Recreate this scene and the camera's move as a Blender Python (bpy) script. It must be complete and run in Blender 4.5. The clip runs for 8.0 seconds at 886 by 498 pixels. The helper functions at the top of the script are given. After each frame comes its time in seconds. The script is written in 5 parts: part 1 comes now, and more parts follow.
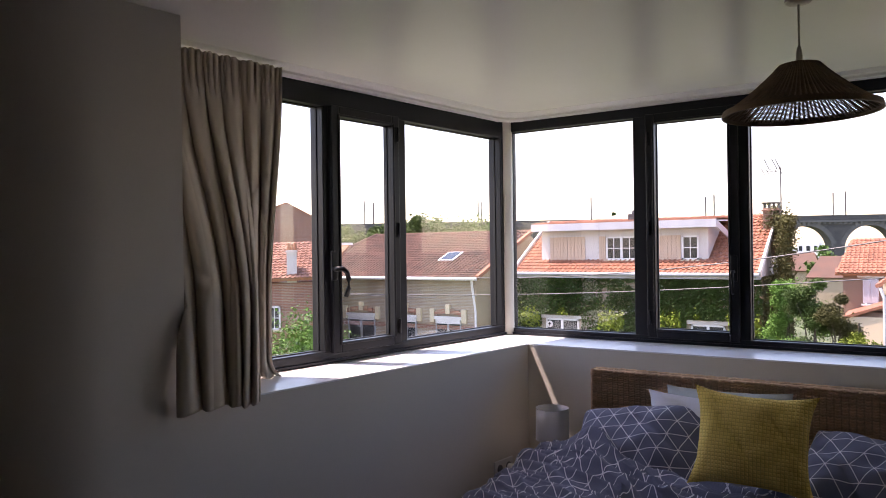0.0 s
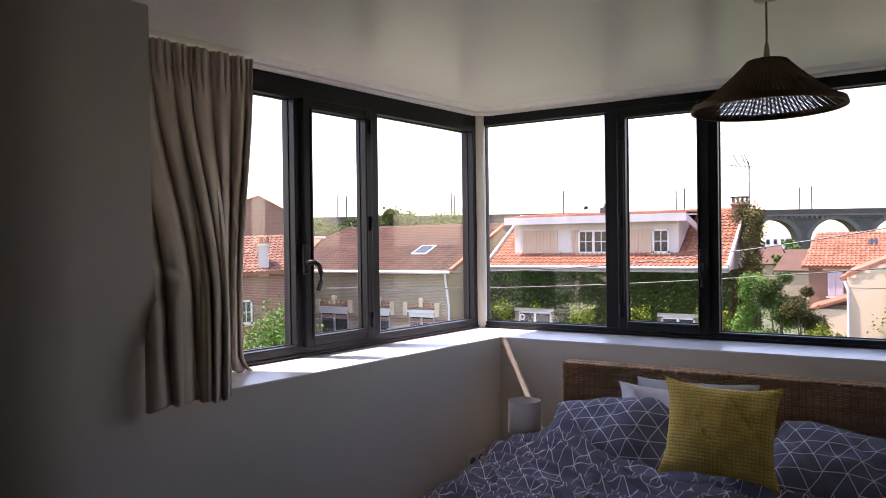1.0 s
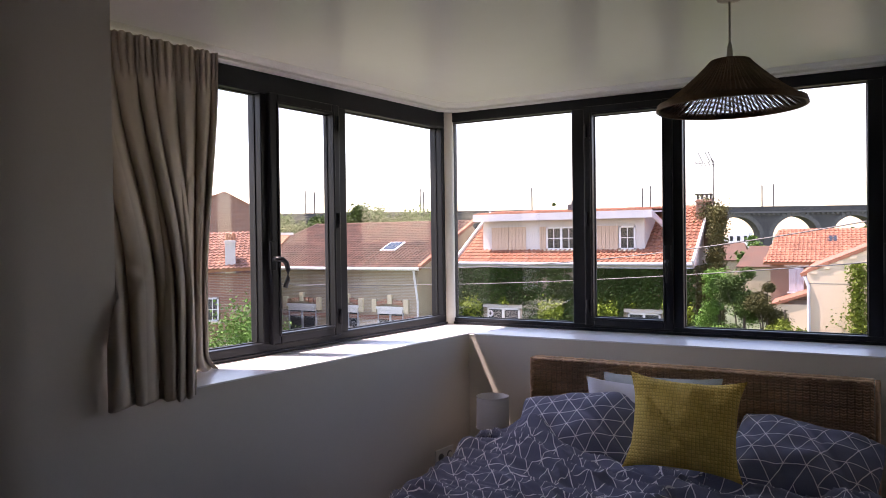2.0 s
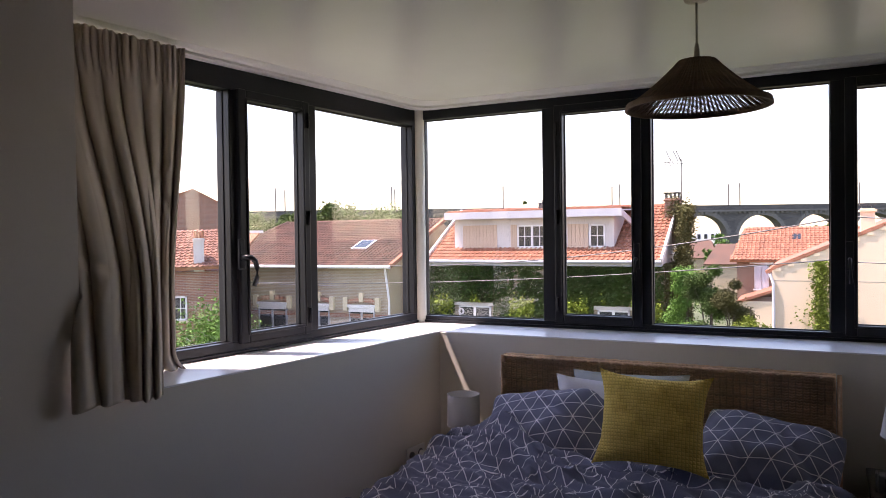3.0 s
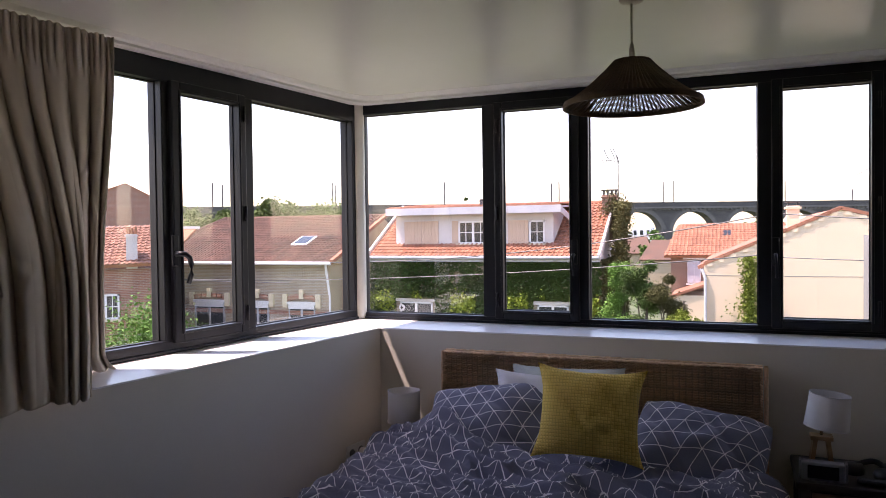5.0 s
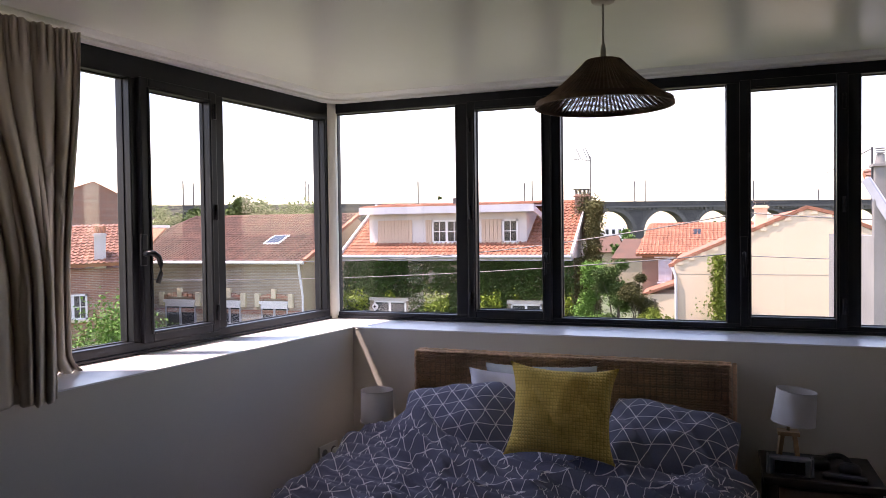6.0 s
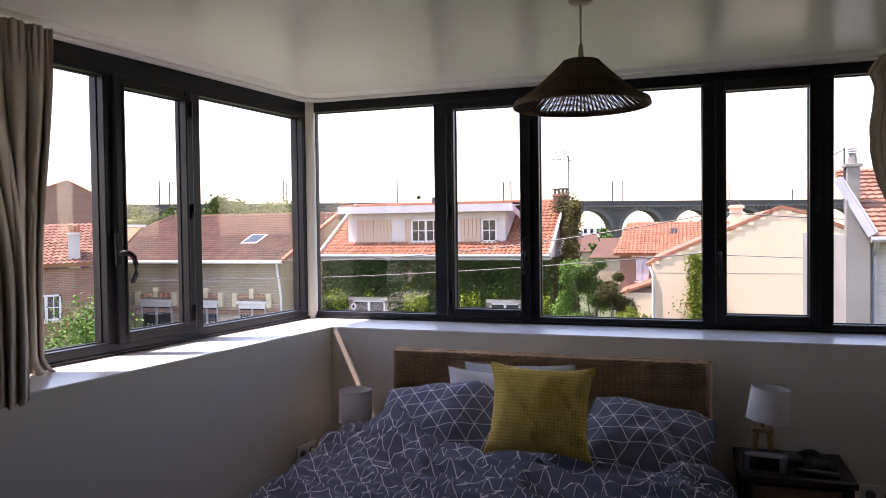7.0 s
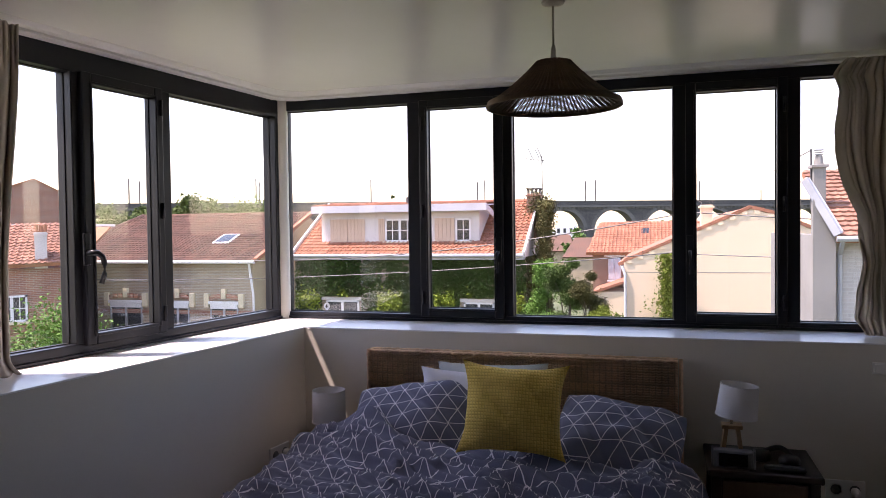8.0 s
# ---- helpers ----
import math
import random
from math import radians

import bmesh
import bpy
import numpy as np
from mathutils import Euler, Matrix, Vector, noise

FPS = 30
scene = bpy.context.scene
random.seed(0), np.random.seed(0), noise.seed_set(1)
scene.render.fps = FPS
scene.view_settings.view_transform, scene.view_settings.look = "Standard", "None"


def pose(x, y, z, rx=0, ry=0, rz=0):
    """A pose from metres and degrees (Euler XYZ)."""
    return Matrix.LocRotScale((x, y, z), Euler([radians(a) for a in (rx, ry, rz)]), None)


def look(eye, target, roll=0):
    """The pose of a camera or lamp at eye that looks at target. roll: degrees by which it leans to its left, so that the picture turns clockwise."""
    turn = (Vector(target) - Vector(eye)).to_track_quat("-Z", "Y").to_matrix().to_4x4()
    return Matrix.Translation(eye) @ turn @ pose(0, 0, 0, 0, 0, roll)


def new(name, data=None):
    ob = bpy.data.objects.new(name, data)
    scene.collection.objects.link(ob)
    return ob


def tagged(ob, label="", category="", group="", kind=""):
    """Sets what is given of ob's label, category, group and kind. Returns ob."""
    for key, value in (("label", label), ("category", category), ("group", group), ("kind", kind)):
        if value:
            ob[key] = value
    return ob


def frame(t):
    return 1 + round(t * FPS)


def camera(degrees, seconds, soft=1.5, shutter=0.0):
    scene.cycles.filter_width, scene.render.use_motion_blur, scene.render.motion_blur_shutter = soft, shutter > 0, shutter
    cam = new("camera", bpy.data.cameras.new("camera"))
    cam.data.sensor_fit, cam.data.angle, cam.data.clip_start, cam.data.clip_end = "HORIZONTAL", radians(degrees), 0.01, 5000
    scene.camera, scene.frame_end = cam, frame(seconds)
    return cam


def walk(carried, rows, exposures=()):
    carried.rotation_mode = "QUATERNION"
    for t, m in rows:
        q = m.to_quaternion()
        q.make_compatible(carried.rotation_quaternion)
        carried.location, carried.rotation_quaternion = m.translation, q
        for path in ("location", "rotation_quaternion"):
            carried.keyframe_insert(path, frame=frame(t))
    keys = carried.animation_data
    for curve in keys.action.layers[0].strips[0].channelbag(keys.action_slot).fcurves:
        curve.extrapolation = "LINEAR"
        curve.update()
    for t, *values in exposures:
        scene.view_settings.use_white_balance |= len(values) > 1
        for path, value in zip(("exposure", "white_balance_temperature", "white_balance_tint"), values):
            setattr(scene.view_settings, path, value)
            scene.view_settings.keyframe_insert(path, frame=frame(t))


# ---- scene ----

# ---- camera ----
cam = camera(62.63, 8.0, soft=0.85)
EYE = 1.62
ROWS = [
    (0.0, 0.0002, -0.0009, 33.72, 0.12, -0.75),
    (0.5, 0.0014, -0.0007, 32.82, -0.16, -0.75),
    (1.0, 0.0024, 0.0001, 31.63, -0.42, -0.75),
    (1.5, 0.0034, 0.0014, 30.37, -0.60, -0.75),
    (3.0, 0.0058, 0.0070, 26.95, -0.91, -0.74),
    (3.5, 0.0065, 0.0094, 25.74, -1.02, -0.74),
    (4.0, 0.0072, 0.0118, 24.38, -1.11, -0.74),
    (4.5, 0.0079, 0.0140, 23.38, -1.20, -0.73),
    (6.0, 0.0101, 0.0195, 20.29, -1.38, -0.72),
    (6.5, 0.0110, 0.0206, 19.45, -1.42, -0.72),
    (7.0, 0.0119, 0.0211, 18.65, -1.45, -0.72),
    (7.5, 0.0129, 0.0211, 17.72, -1.50, -0.72),
    (8.0, 0.0141, 0.0203, 16.61, -1.51, -0.71),
]
EXPOSURES = [(0.0, 1.80, 7050, 33), (8.0, 1.80, 7050, 33)]
walk(cam, [(t, pose(x, y, EYE, 90 + pitch, 0, yaw) @ pose(0, 0, 0, 0, 0, roll)) for t, x, y, yaw, pitch, roll in ROWS], EXPOSURES)

# ---- world and sun ----
SUN_EL, SUN_FROM = 63.0, (-0.94, -0.34)
world = bpy.data.worlds.new("world")
scene.world = world
world.use_nodes = True
wn = world.node_tree.nodes
sky = wn.new("ShaderNodeTexSky")
sky.sky_type, sky.sun_disc = "NISHITA", False
sky.sun_elevation = radians(SUN_EL)
sky.sun_rotation = math.atan2(SUN_FROM[0], SUN_FROM[1])
sky.dust_density, sky.air_density = 0.8, 1.25
wn["Background"].inputs["Strength"].default_value = 0.15
world.node_tree.links.new(sky.outputs["Color"], wn["Background"].inputs["Color"])
sun = new("sun", bpy.data.lights.new("sun", "SUN"))
sun.data.energy, sun.data.angle, sun.data.color = 2.9, radians(0.5), (1.0, 0.95, 0.87)
sun.matrix_world = look((-30, -12, 40), (-30 - SUN_FROM[0], -12 - SUN_FROM[1], 40 - math.hypot(*SUN_FROM) * math.tan(radians(SUN_EL))))


# ---- materials ----
def nodes_of(name):
    m = bpy.data.materials.new(name)
    m.use_nodes = True
    n = m.node_tree.nodes
    return m, n, m.node_tree.links, n["Principled BSDF"]


def mat(name, color, rough=0.6, vary=0.12, scale=3.0, fine=60.0, bump=0.15, metal=0.0, second=None, each=0.0, spec=0.5, depth=0.01, coords="Object"):
    """A surface with broad and fine colour variation, roughness variation and fine relief. each: variation from piece to piece."""
    m, n, l, b = nodes_of(name)
    tc = n.new("ShaderNodeTexCoord")
    big, small = n.new("ShaderNodeTexNoise"), n.new("ShaderNodeTexNoise")
    big.inputs["Scale"].default_value, small.inputs["Scale"].default_value = scale, fine
    big.inputs["Detail"].default_value, small.inputs["Detail"].default_value = 5, 4
    l.new(tc.outputs[coords], big.inputs["Vector"])
    l.new(tc.outputs[coords], small.inputs["Vector"])
    add = n.new("ShaderNodeMath")
    add.operation = "MULTIPLY_ADD"
    l.new(small.outputs["Fac"], add.inputs[0])
    add.inputs[1].default_value = 0.5
    l.new(big.outputs["Fac"], add.inputs[2])
    ramp = n.new("ShaderNodeValToRGB")
    low = tuple(max(0, c * (1 - vary)) for c in color) if second is None else second
    high = tuple(min(1, c * (1 + vary)) for c in color) if second is None else color
    ramp.color_ramp.elements[0].position, ramp.color_ramp.elements[1].position = 0.5, 1.0
    ramp.color_ramp.elements[0].color, ramp.color_ramp.elements[1].color = (*low, 1), (*high, 1)
    l.new(add.outputs[0], ramp.inputs["Fac"])
    out = ramp.outputs["Color"]
    if each:
        info, geo, hsv, sm = n.new("ShaderNodeObjectInfo"), n.new("ShaderNodeNewGeometry"), n.new("ShaderNodeHueSaturation"), n.new("ShaderNodeMath")
        sm.operation = "ADD"
        l.new(info.outputs["Random"], sm.inputs[0])
        l.new(geo.outputs["Random Per Island"], sm.inputs[1])
        mr = n.new("ShaderNodeMapRange")
        mr.inputs["From Max"].default_value = 2.0
        mr.inputs["To Min"].default_value, mr.inputs["To Max"].default_value = 1 - each, 1 + each
        l.new(sm.outputs[0], mr.inputs["Value"])
        l.new(mr.outputs["Result"], hsv.inputs["Value"])
        l.new(out, hsv.inputs["Color"])
        out = hsv.outputs["Color"]
    l.new(out, b.inputs["Base Color"])
    b.inputs["Roughness"].default_value, b.inputs["Metallic"].default_value = rough, metal
    b.inputs["Specular IOR Level"].default_value = spec
    if bump:
        bp = n.new("ShaderNodeBump")
        bp.inputs["Strength"].default_value, bp.inputs["Distance"].default_value = bump, depth
        l.new(add.outputs[0], bp.inputs["Height"])
        l.new(bp.outputs["Normal"], b.inputs["Normal"])
    return m


def glass_mat(name, tint=(1, 1, 1), gloss=1.0):
    m, n, l, b = nodes_of(name)
    n.remove(b)
    tr, gl, mix, fr = n.new("ShaderNodeBsdfTransparent"), n.new("ShaderNodeBsdfGlossy"), n.new("ShaderNodeMixShader"), n.new("ShaderNodeLayerWeight")
    tr.inputs["Color"].default_value, gl.inputs["Roughness"].default_value = (*tint, 1), 0.0
    gl.inputs["Color"].default_value = (gloss, gloss, gloss, 1)
    fr.inputs["Blend"].default_value = 0.5
    pw, ma = n.new("ShaderNodeMath"), n.new("ShaderNodeMath")
    pw.operation, ma.operation = "POWER", "MULTIPLY_ADD"
    l.new(fr.outputs["Facing"], pw.inputs[0])
    pw.inputs[1].default_value = 5.0
    l.new(pw.outputs[0], ma.inputs[0])
    ma.inputs[1].default_value, ma.inputs[2].default_value = 0.95, 0.04
    l.new(ma.outputs[0], mix.inputs[0])
    l.new(tr.outputs[0], mix.inputs[1])
    l.new(gl.outputs[0], mix.inputs[2])
    l.new(mix.outputs[0], n["Material Output"].inputs["Surface"])
    return m


def brick_mat(name, c1, c2, mortar, sx=0.22, sy=0.065, bump=0.4):
    """Brickwork or blockwork courses seen from far off, at real size, in the wall's own x and z."""
    m, n, l, b = nodes_of(name)
    tc, sep, com, br, no = n.new("ShaderNodeTexCoord"), n.new("ShaderNodeSeparateXYZ"), n.new("ShaderNodeCombineXYZ"), n.new("ShaderNodeTexBrick"), n.new("ShaderNodeTexNoise")
    l.new(tc.outputs["Object"], sep.inputs[0])
    ad = n.new("ShaderNodeMath")
    l.new(sep.outputs["X"], ad.inputs[0])
    l.new(sep.outputs["Y"], ad.inputs[1])
    l.new(ad.outputs[0], com.inputs["X"])
    l.new(sep.outputs["Z"], com.inputs["Y"])
    l.new(com.outputs[0], br.inputs["Vector"])
    br.inputs["Scale"].default_value = 1.0
    br.inputs["Brick Width"].default_value, br.inputs["Row Height"].default_value, br.inputs["Mortar Size"].default_value = sx, sy, 0.009
    br.inputs["Color1"].default_value, br.inputs["Color2"].default_value, br.inputs["Mortar"].default_value = (*c1, 1), (*c2, 1), (*mortar, 1)
    no.inputs["Scale"].default_value, no.inputs["Detail"].default_value = 0.9, 6
    l.new(tc.outputs["Object"], no.inputs["Vector"])
    hsv, mr = n.new("ShaderNodeHueSaturation"), n.new("ShaderNodeMapRange")
    mr.inputs["To Min"].default_value, mr.inputs["To Max"].default_value = 0.7, 1.25
    l.new(no.outputs["Fac"], mr.inputs["Value"])
    l.new(mr.outputs["Result"], hsv.inputs["Value"])
    l.new(br.outputs["Color"], hsv.inputs["Color"])
    l.new(hsv.outputs["Color"], b.inputs["Base Color"])
    b.inputs["Roughness"].default_value = 0.9
    bp = n.new("ShaderNodeBump")
    bp.inputs["Strength"].default_value, bp.inputs["Distance"].default_value, bp.invert = bump, 0.02, True
    l.new(br.outputs["Fac"], bp.inputs["Height"])
    l.new(bp.outputs["Normal"], b.inputs["Normal"])
    return m


WALL = mat("wall_paint", (0.71, 0.66, 0.585), 0.7, 0.03, 1.2, 180, 0.05, depth=0.002)
# darkened wall colour for the unseen walls, so they bounce less light
WALL_DIMMED = mat("unseen_wall_dimmed", (0.44, 0.40, 0.35), 0.75, 0.05, 1.2, 180, 0.05, depth=0.002)
CEIL = mat("ceiling_satin_paint", (0.86, 0.84, 0.78), 0.27, 0.02, 0.8, 9, 0.02, depth=0.004)
SILLM = mat("sill_white", (0.86, 0.85, 0.86), 0.28, 0.02, 2.0, 120, 0.03, depth=0.002)
FLOORM = mat("oak_floor", (0.14, 0.085, 0.05), 0.4, 0.25, 2.0, 40, 0.1, each=0.15)
ALU = mat("anthracite_aluminium", (0.016, 0.017, 0.021), 0.33, 0.1, 4, 250, 0.03, spec=0.22, depth=0.001)
GASKET = mat("black_gasket", (0.008, 0.008, 0.009), 0.6, 0.1, 4, 100, 0)
CREAM = mat("cream_post_paint", (0.80, 0.75, 0.64), 0.45, 0.03, 3, 150, 0.03, depth=0.002)
TRACKM = mat("white_track", (0.82, 0.80, 0.76), 0.4, 0.03, 3, 100, 0)
GLASS = glass_mat("window_glass")
LINEN = mat("beige_linen", (0.61, 0.535, 0.445), 0.95, 0.12, 3, 700, 0.3, depth=0.002)
_n, _l = LINEN.node_tree.nodes, LINEN.node_tree.links
tlu, lmix = _n.new("ShaderNodeBsdfTranslucent"), _n.new("ShaderNodeMixShader")
tlu.inputs["Color"].default_value = (0.61, 0.535, 0.445, 1)
lmix.inputs[0].default_value = 0.06
_l.new(_n["Principled BSDF"].outputs[0], lmix.inputs[1])
_l.new(tlu.outputs[0], lmix.inputs[2])
_l.new(lmix.outputs[0], _n["Material Output"].inputs["Surface"])


# ---- building helpers ----
def empty(name, m=None, parent=None):
    ob = new(name)
    ob.empty_display_size = 0.1
    if parent:
        ob.parent = parent
    if m is not None:
        ob.matrix_basis = m
    return ob


def part(name, bm, material, parent=None, label="", smooth=False):
    me = bpy.data.meshes.new(name)
    bmesh.ops.recalc_face_normals(bm, faces=bm.faces)
    bm.to_mesh(me)
    bm.free()
    me.materials.append(material)
    if smooth:
        me.shade_smooth()
    ob = new(name, me)
    if parent:
        ob.parent = parent
    return tagged(ob, label)


def raw(name, verts, faces, material, parent=None, label="", smooth=False):
    me = bpy.data.meshes.new(name)
    me.from_pydata(verts, [], faces)
    me.materials.append(material)
    if smooth:
        me.shade_smooth()
    ob = new(name, me)
    if parent:
        ob.parent = parent
    return tagged(ob, label)


def box(bm, x0, x1, y0, y1, z0, z1, bevel=0.0, m=None):
    c = bmesh.ops.create_cube(bm, size=1, matrix=Matrix.Translation(((x0 + x1) / 2, (y0 + y1) / 2, (z0 + z1) / 2)) @ Matrix.Diagonal((x1 - x0, y1 - y0, z1 - z0, 1)))
    vs = c["verts"]
    if bevel:
        es = list({e for v in vs for e in v.link_edges})
        r = bmesh.ops.bevel(bm, geom=es, offset=bevel, segments=2, affect="EDGES", profile=0.5)
        vs = list({v for f in r["faces"] for v in f.verts} | {v for v in vs if v.is_valid})
    if m is not None:
        bmesh.ops.transform(bm, matrix=m, verts=[v for v in vs if v.is_valid])
    return bm


def boxes(*rows, bevel=0.0):
    bm = bmesh.new()
    for r in rows:
        box(bm, *r, bevel=bevel)
    return bm


def prism(pts, z0, z1, bevel=0.0):
    bm = bmesh.new()
    lo = [bm.verts.new((x, y, z0)) for x, y in pts]
    hi = [bm.verts.new((x, y, z1)) for x, y in pts]
    n = len(pts)
    bm.faces.new(lo[::-1])
    bm.faces.new(hi)
    for i in range(n):
        bm.faces.new((lo[i], lo[(i + 1) % n], hi[(i + 1) % n], hi[i]))
    if bevel:
        bmesh.ops.bevel(bm, geom=[e for e in bm.edges], offset=bevel, segments=3, affect="EDGES", profile=0.5)
    return bm


def lathe(rows, seg=32, cap=True):
    """A turned form from rows of (radius, height)."""
    bm = bmesh.new()
    rings = []
    for r, z in rows:
        rings.append([bm.verts.new((r * math.cos(2 * math.pi * i / seg), r * math.sin(2 * math.pi * i / seg), z)) for i in range(seg)])
    for a, b in zip(rings, rings[1:]):
        for i in range(seg):
            bm.faces.new((a[i], a[(i + 1) % seg], b[(i + 1) % seg], b[i]))
    if cap:
        bm.faces.new(rings[0][::-1])
        bm.faces.new(rings[-1])
    return bm


def tube(bm, pts, r, seg=8, r2=None):
    """A round bar along points."""
    pts = [Vector(p) for p in pts]
    rings = []
    for i, p in enumerate(pts):
        d = (pts[min(i + 1, len(pts) - 1)] - pts[max(i - 1, 0)]).normalized()
        side = d.cross(Vector((0, 0, 1)))
        side = side.normalized() if side.length > 1e-3 else Vector((1, 0, 0))
        up = side.cross(d)
        k = r if r2 is None else r + (r2 - r) * i / (len(pts) - 1)
        rings.append([bm.verts.new(p + side * k * math.cos(2 * math.pi * j / seg) + up * k * math.sin(2 * math.pi * j / seg)) for j in range(seg)])
    for a, b in zip(rings, rings[1:]):
        for j in range(seg):
            bm.faces.new((a[j], a[(j + 1) % seg], b[(j + 1) % seg], b[j]))
    bm.faces.new(rings[0][::-1])
    bm.faces.new(rings[-1])
    return bm


def grid_mesh(nu, nv, fn):
    """Verts and quads of a sheet; fn(u, v) with u, v from 0 to 1."""
    verts = [fn(i / nu, j / nv) for j in range(nv + 1) for i in range(nu + 1)]
    faces = [(j * (nu + 1) + i, j * (nu + 1) + i + 1, (j + 1) * (nu + 1) + i + 1, (j + 1) * (nu + 1) + i) for j in range(nv) for i in range(nu)]
    return verts, faces


def sstep(a, b, x):
    t = min(1, max(0, (x - a) / (b - a)))
    return t * t * (3 - 2 * t)


# ---- plan of the room ----
GLASS_Y, CX = 3.78, -2.085                     # north glass plane, and where it meets the west glass plane
LEFT = pose(CX, GLASS_Y, 0, 0, 0, 83)          # west wall: x along it (to the corner at 0), y outwards
NORTH = pose(0, GLASS_Y, 0)
SILL_Z, CEIL_Z, SILL_D = 1.13, 2.38, 0.39
EAST_X, SOUTH_Y = 1.0, -4.2


def lw(s, n):
    """A plan point by the west wall: s along it from the corner, n metres into the room."""
    p = LEFT @ Vector((s, -n, 0))
    return p.x, p.y


def corner_at(n):
    """The plan corner of the two window lines, both set n into the room."""
    a, d = Vector(lw(0, n)), Vector(lw(1, n)) - Vector(lw(0, n))
    k = (GLASS_Y - n - a.y) / d.y
    return a.x + d.x * k, GLASS_Y - n


FRONT, BACK = corner_at(SILL_D), corner_at(-0.08)
PIER = -2.28

ROUND = []
for i in range(61):
    q, (ax, ay), (bx, by), (ex, ey) = i / 60, (-2.84, 0.62), lw(-2.88, SILL_D), lw(-2.52, SILL_D)
    ROUND.append(((1 - q) ** 2 * ax + 2 * q * (1 - q) * bx + q * q * ex, (1 - q) ** 2 * ay + 2 * q * (1 - q) * by + q * q * ey))

tagged(part("wall_north", prism([FRONT, (EAST_X, GLASS_Y - SILL_D), (EAST_X, GLASS_Y + 0.08), BACK], -4.2, SILL_Z - 0.006), WALL), "off-white painted wall below the window band", "wall", kind="structure")
tagged(part("wall_west", prism([lw(PIER, SILL_D), FRONT, BACK, lw(PIER, -0.08)], -4.2, SILL_Z - 0.006), WALL), "off-white painted wall below the side windows", "wall", kind="structure")
tagged(part("wall_pier", prism([(-2.86, 0.64), *ROUND, lw(PIER, SILL_D), lw(PIER, -0.08), lw(-2.507, -0.08), (-2.85, 1.2)], -4.2, CEIL_Z), WALL), "off-white painted wall pier beside the curtain", "wall", kind="structure")
tagged(part("wall_far_west", boxes((-2.97, -2.85, SOUTH_Y, 1.2, -4.2, CEIL_Z)), WALL), "plain off-white wall", "wall", kind="structure")
# south and east: unseen, with an invented darker colour that dims the room
tagged(part("wall_south", boxes((-2.97, EAST_X + 0.12, SOUTH_Y - 0.12, SOUTH_Y, -4.2, CEIL_Z)), WALL_DIMMED), "unseen closing wall, colour darkened to cut bounced light", "wall", kind="structure")
tagged(part("wall_east", boxes((EAST_X, EAST_X + 0.12, SOUTH_Y, GLASS_Y + 0.08, -4.2, CEIL_Z)), WALL_DIMMED), "unseen closing wall, colour darkened to cut bounced light", "wall", kind="structure")
tagged(part("ceiling", prism([(-3.1, SOUTH_Y - 0.12), (EAST_X + 0.3, SOUTH_Y - 0.12), (EAST_X + 0.3, GLASS_Y + 0.3), (lw(0.3, -0.15)[0], GLASS_Y + 0.3), lw(-2.507, -0.15), (-3.1, 1.2)], CEIL_Z, CEIL_Z + 0.2), CEIL), "off-white satin painted ceiling with soft reflections", "ceiling", kind="structure")
sill_pts = [(EAST_X - 0.003, GLASS_Y - SILL_D - 0.001), corner_at(SILL_D + 0.001), lw(PIER + 0.003, SILL_D + 0.001), lw(PIER + 0.003, 0.03), corner_at(0.03), (EAST_X - 0.003, GLASS_Y - 0.03)]
tagged(part("window_sill", prism(sill_pts, SILL_Z - 0.006, SILL_Z, 0.001), SILLM), "deep glossy white window sill running round the corner", "window sill", kind="structure")

# floor boards
floor = tagged(part("floor", prism([(-2.85, SOUTH_Y), (EAST_X, SOUTH_Y), (EAST_X, 3.38), (-1.74, 3.38), (-1.98, 1.2), (-2.85, 1.0)], -0.2, -0.015), FLOORM), "brown wooden floor in shade", "floor", kind="structure")
for i in range(26):
    x0 = -2.85 + i * 0.15
    part("plank", boxes((x0, min(x0 + 0.147, EAST_X), SOUTH_Y + 0.01, 3.385 if x0 > -1.88 else 1.0, -0.015, 0.0)), FLOORM, floor)


# ---- curtain track round the corner ----
def corner_path(n, radius=0.14, steps=10):
    """Plan points along both window lines, n into the room, with the corner rounded."""
    c = Vector(corner_at(n))
    a = (Vector(lw(-1, n)) - Vector(lw(0, n))).normalized()
    b = Vector((1, 0))
    pts = [Vector(lw(PIER + 0.004, n))]
    for i in range(steps + 1):
        t = i / steps
        pts.append((1 - t) ** 2 * (c + a * radius) + 2 * t * (1 - t) * c + t * t * (c + b * radius))
    pts.append(Vector((EAST_X - 0.004, GLASS_Y - n)))
    return pts


def swept(profile):
    paths = [corner_path(n) for n, z in profile]
    bm = bmesh.new()
    rows = [[bm.verts.new((p.x, p.y, z)) for p in path] for path, (n, z) in zip(paths, profile)]
    k = len(rows)
    for i in range(k):
        for j in range(len(rows[0]) - 1):
            bm.faces.new((rows[i][j], rows[i][j + 1], rows[(i + 1) % k][j + 1], rows[(i + 1) % k][j]))
    bm.faces.new([r[0] for r in rows])
    bm.faces.new([r[-1] for r in rows][::-1])
    return bm


track = empty("curtain_track")
tagged(track, "white two-groove curtain track curving round the ceiling corner", "curtain track")
part("rail", swept([(0.05, 2.379), (0.05, 2.352), (0.085, 2.352), (0.085, 2.362), (0.095, 2.362), (0.095, 2.350), (0.125, 2.350), (0.125, 2.379)]), TRACKM, track)
part("cover_strip", swept([(0.126, 2.379), (0.126, 2.360), (0.15, 2.364), (0.165, 2.379)]), TRACKM, track)

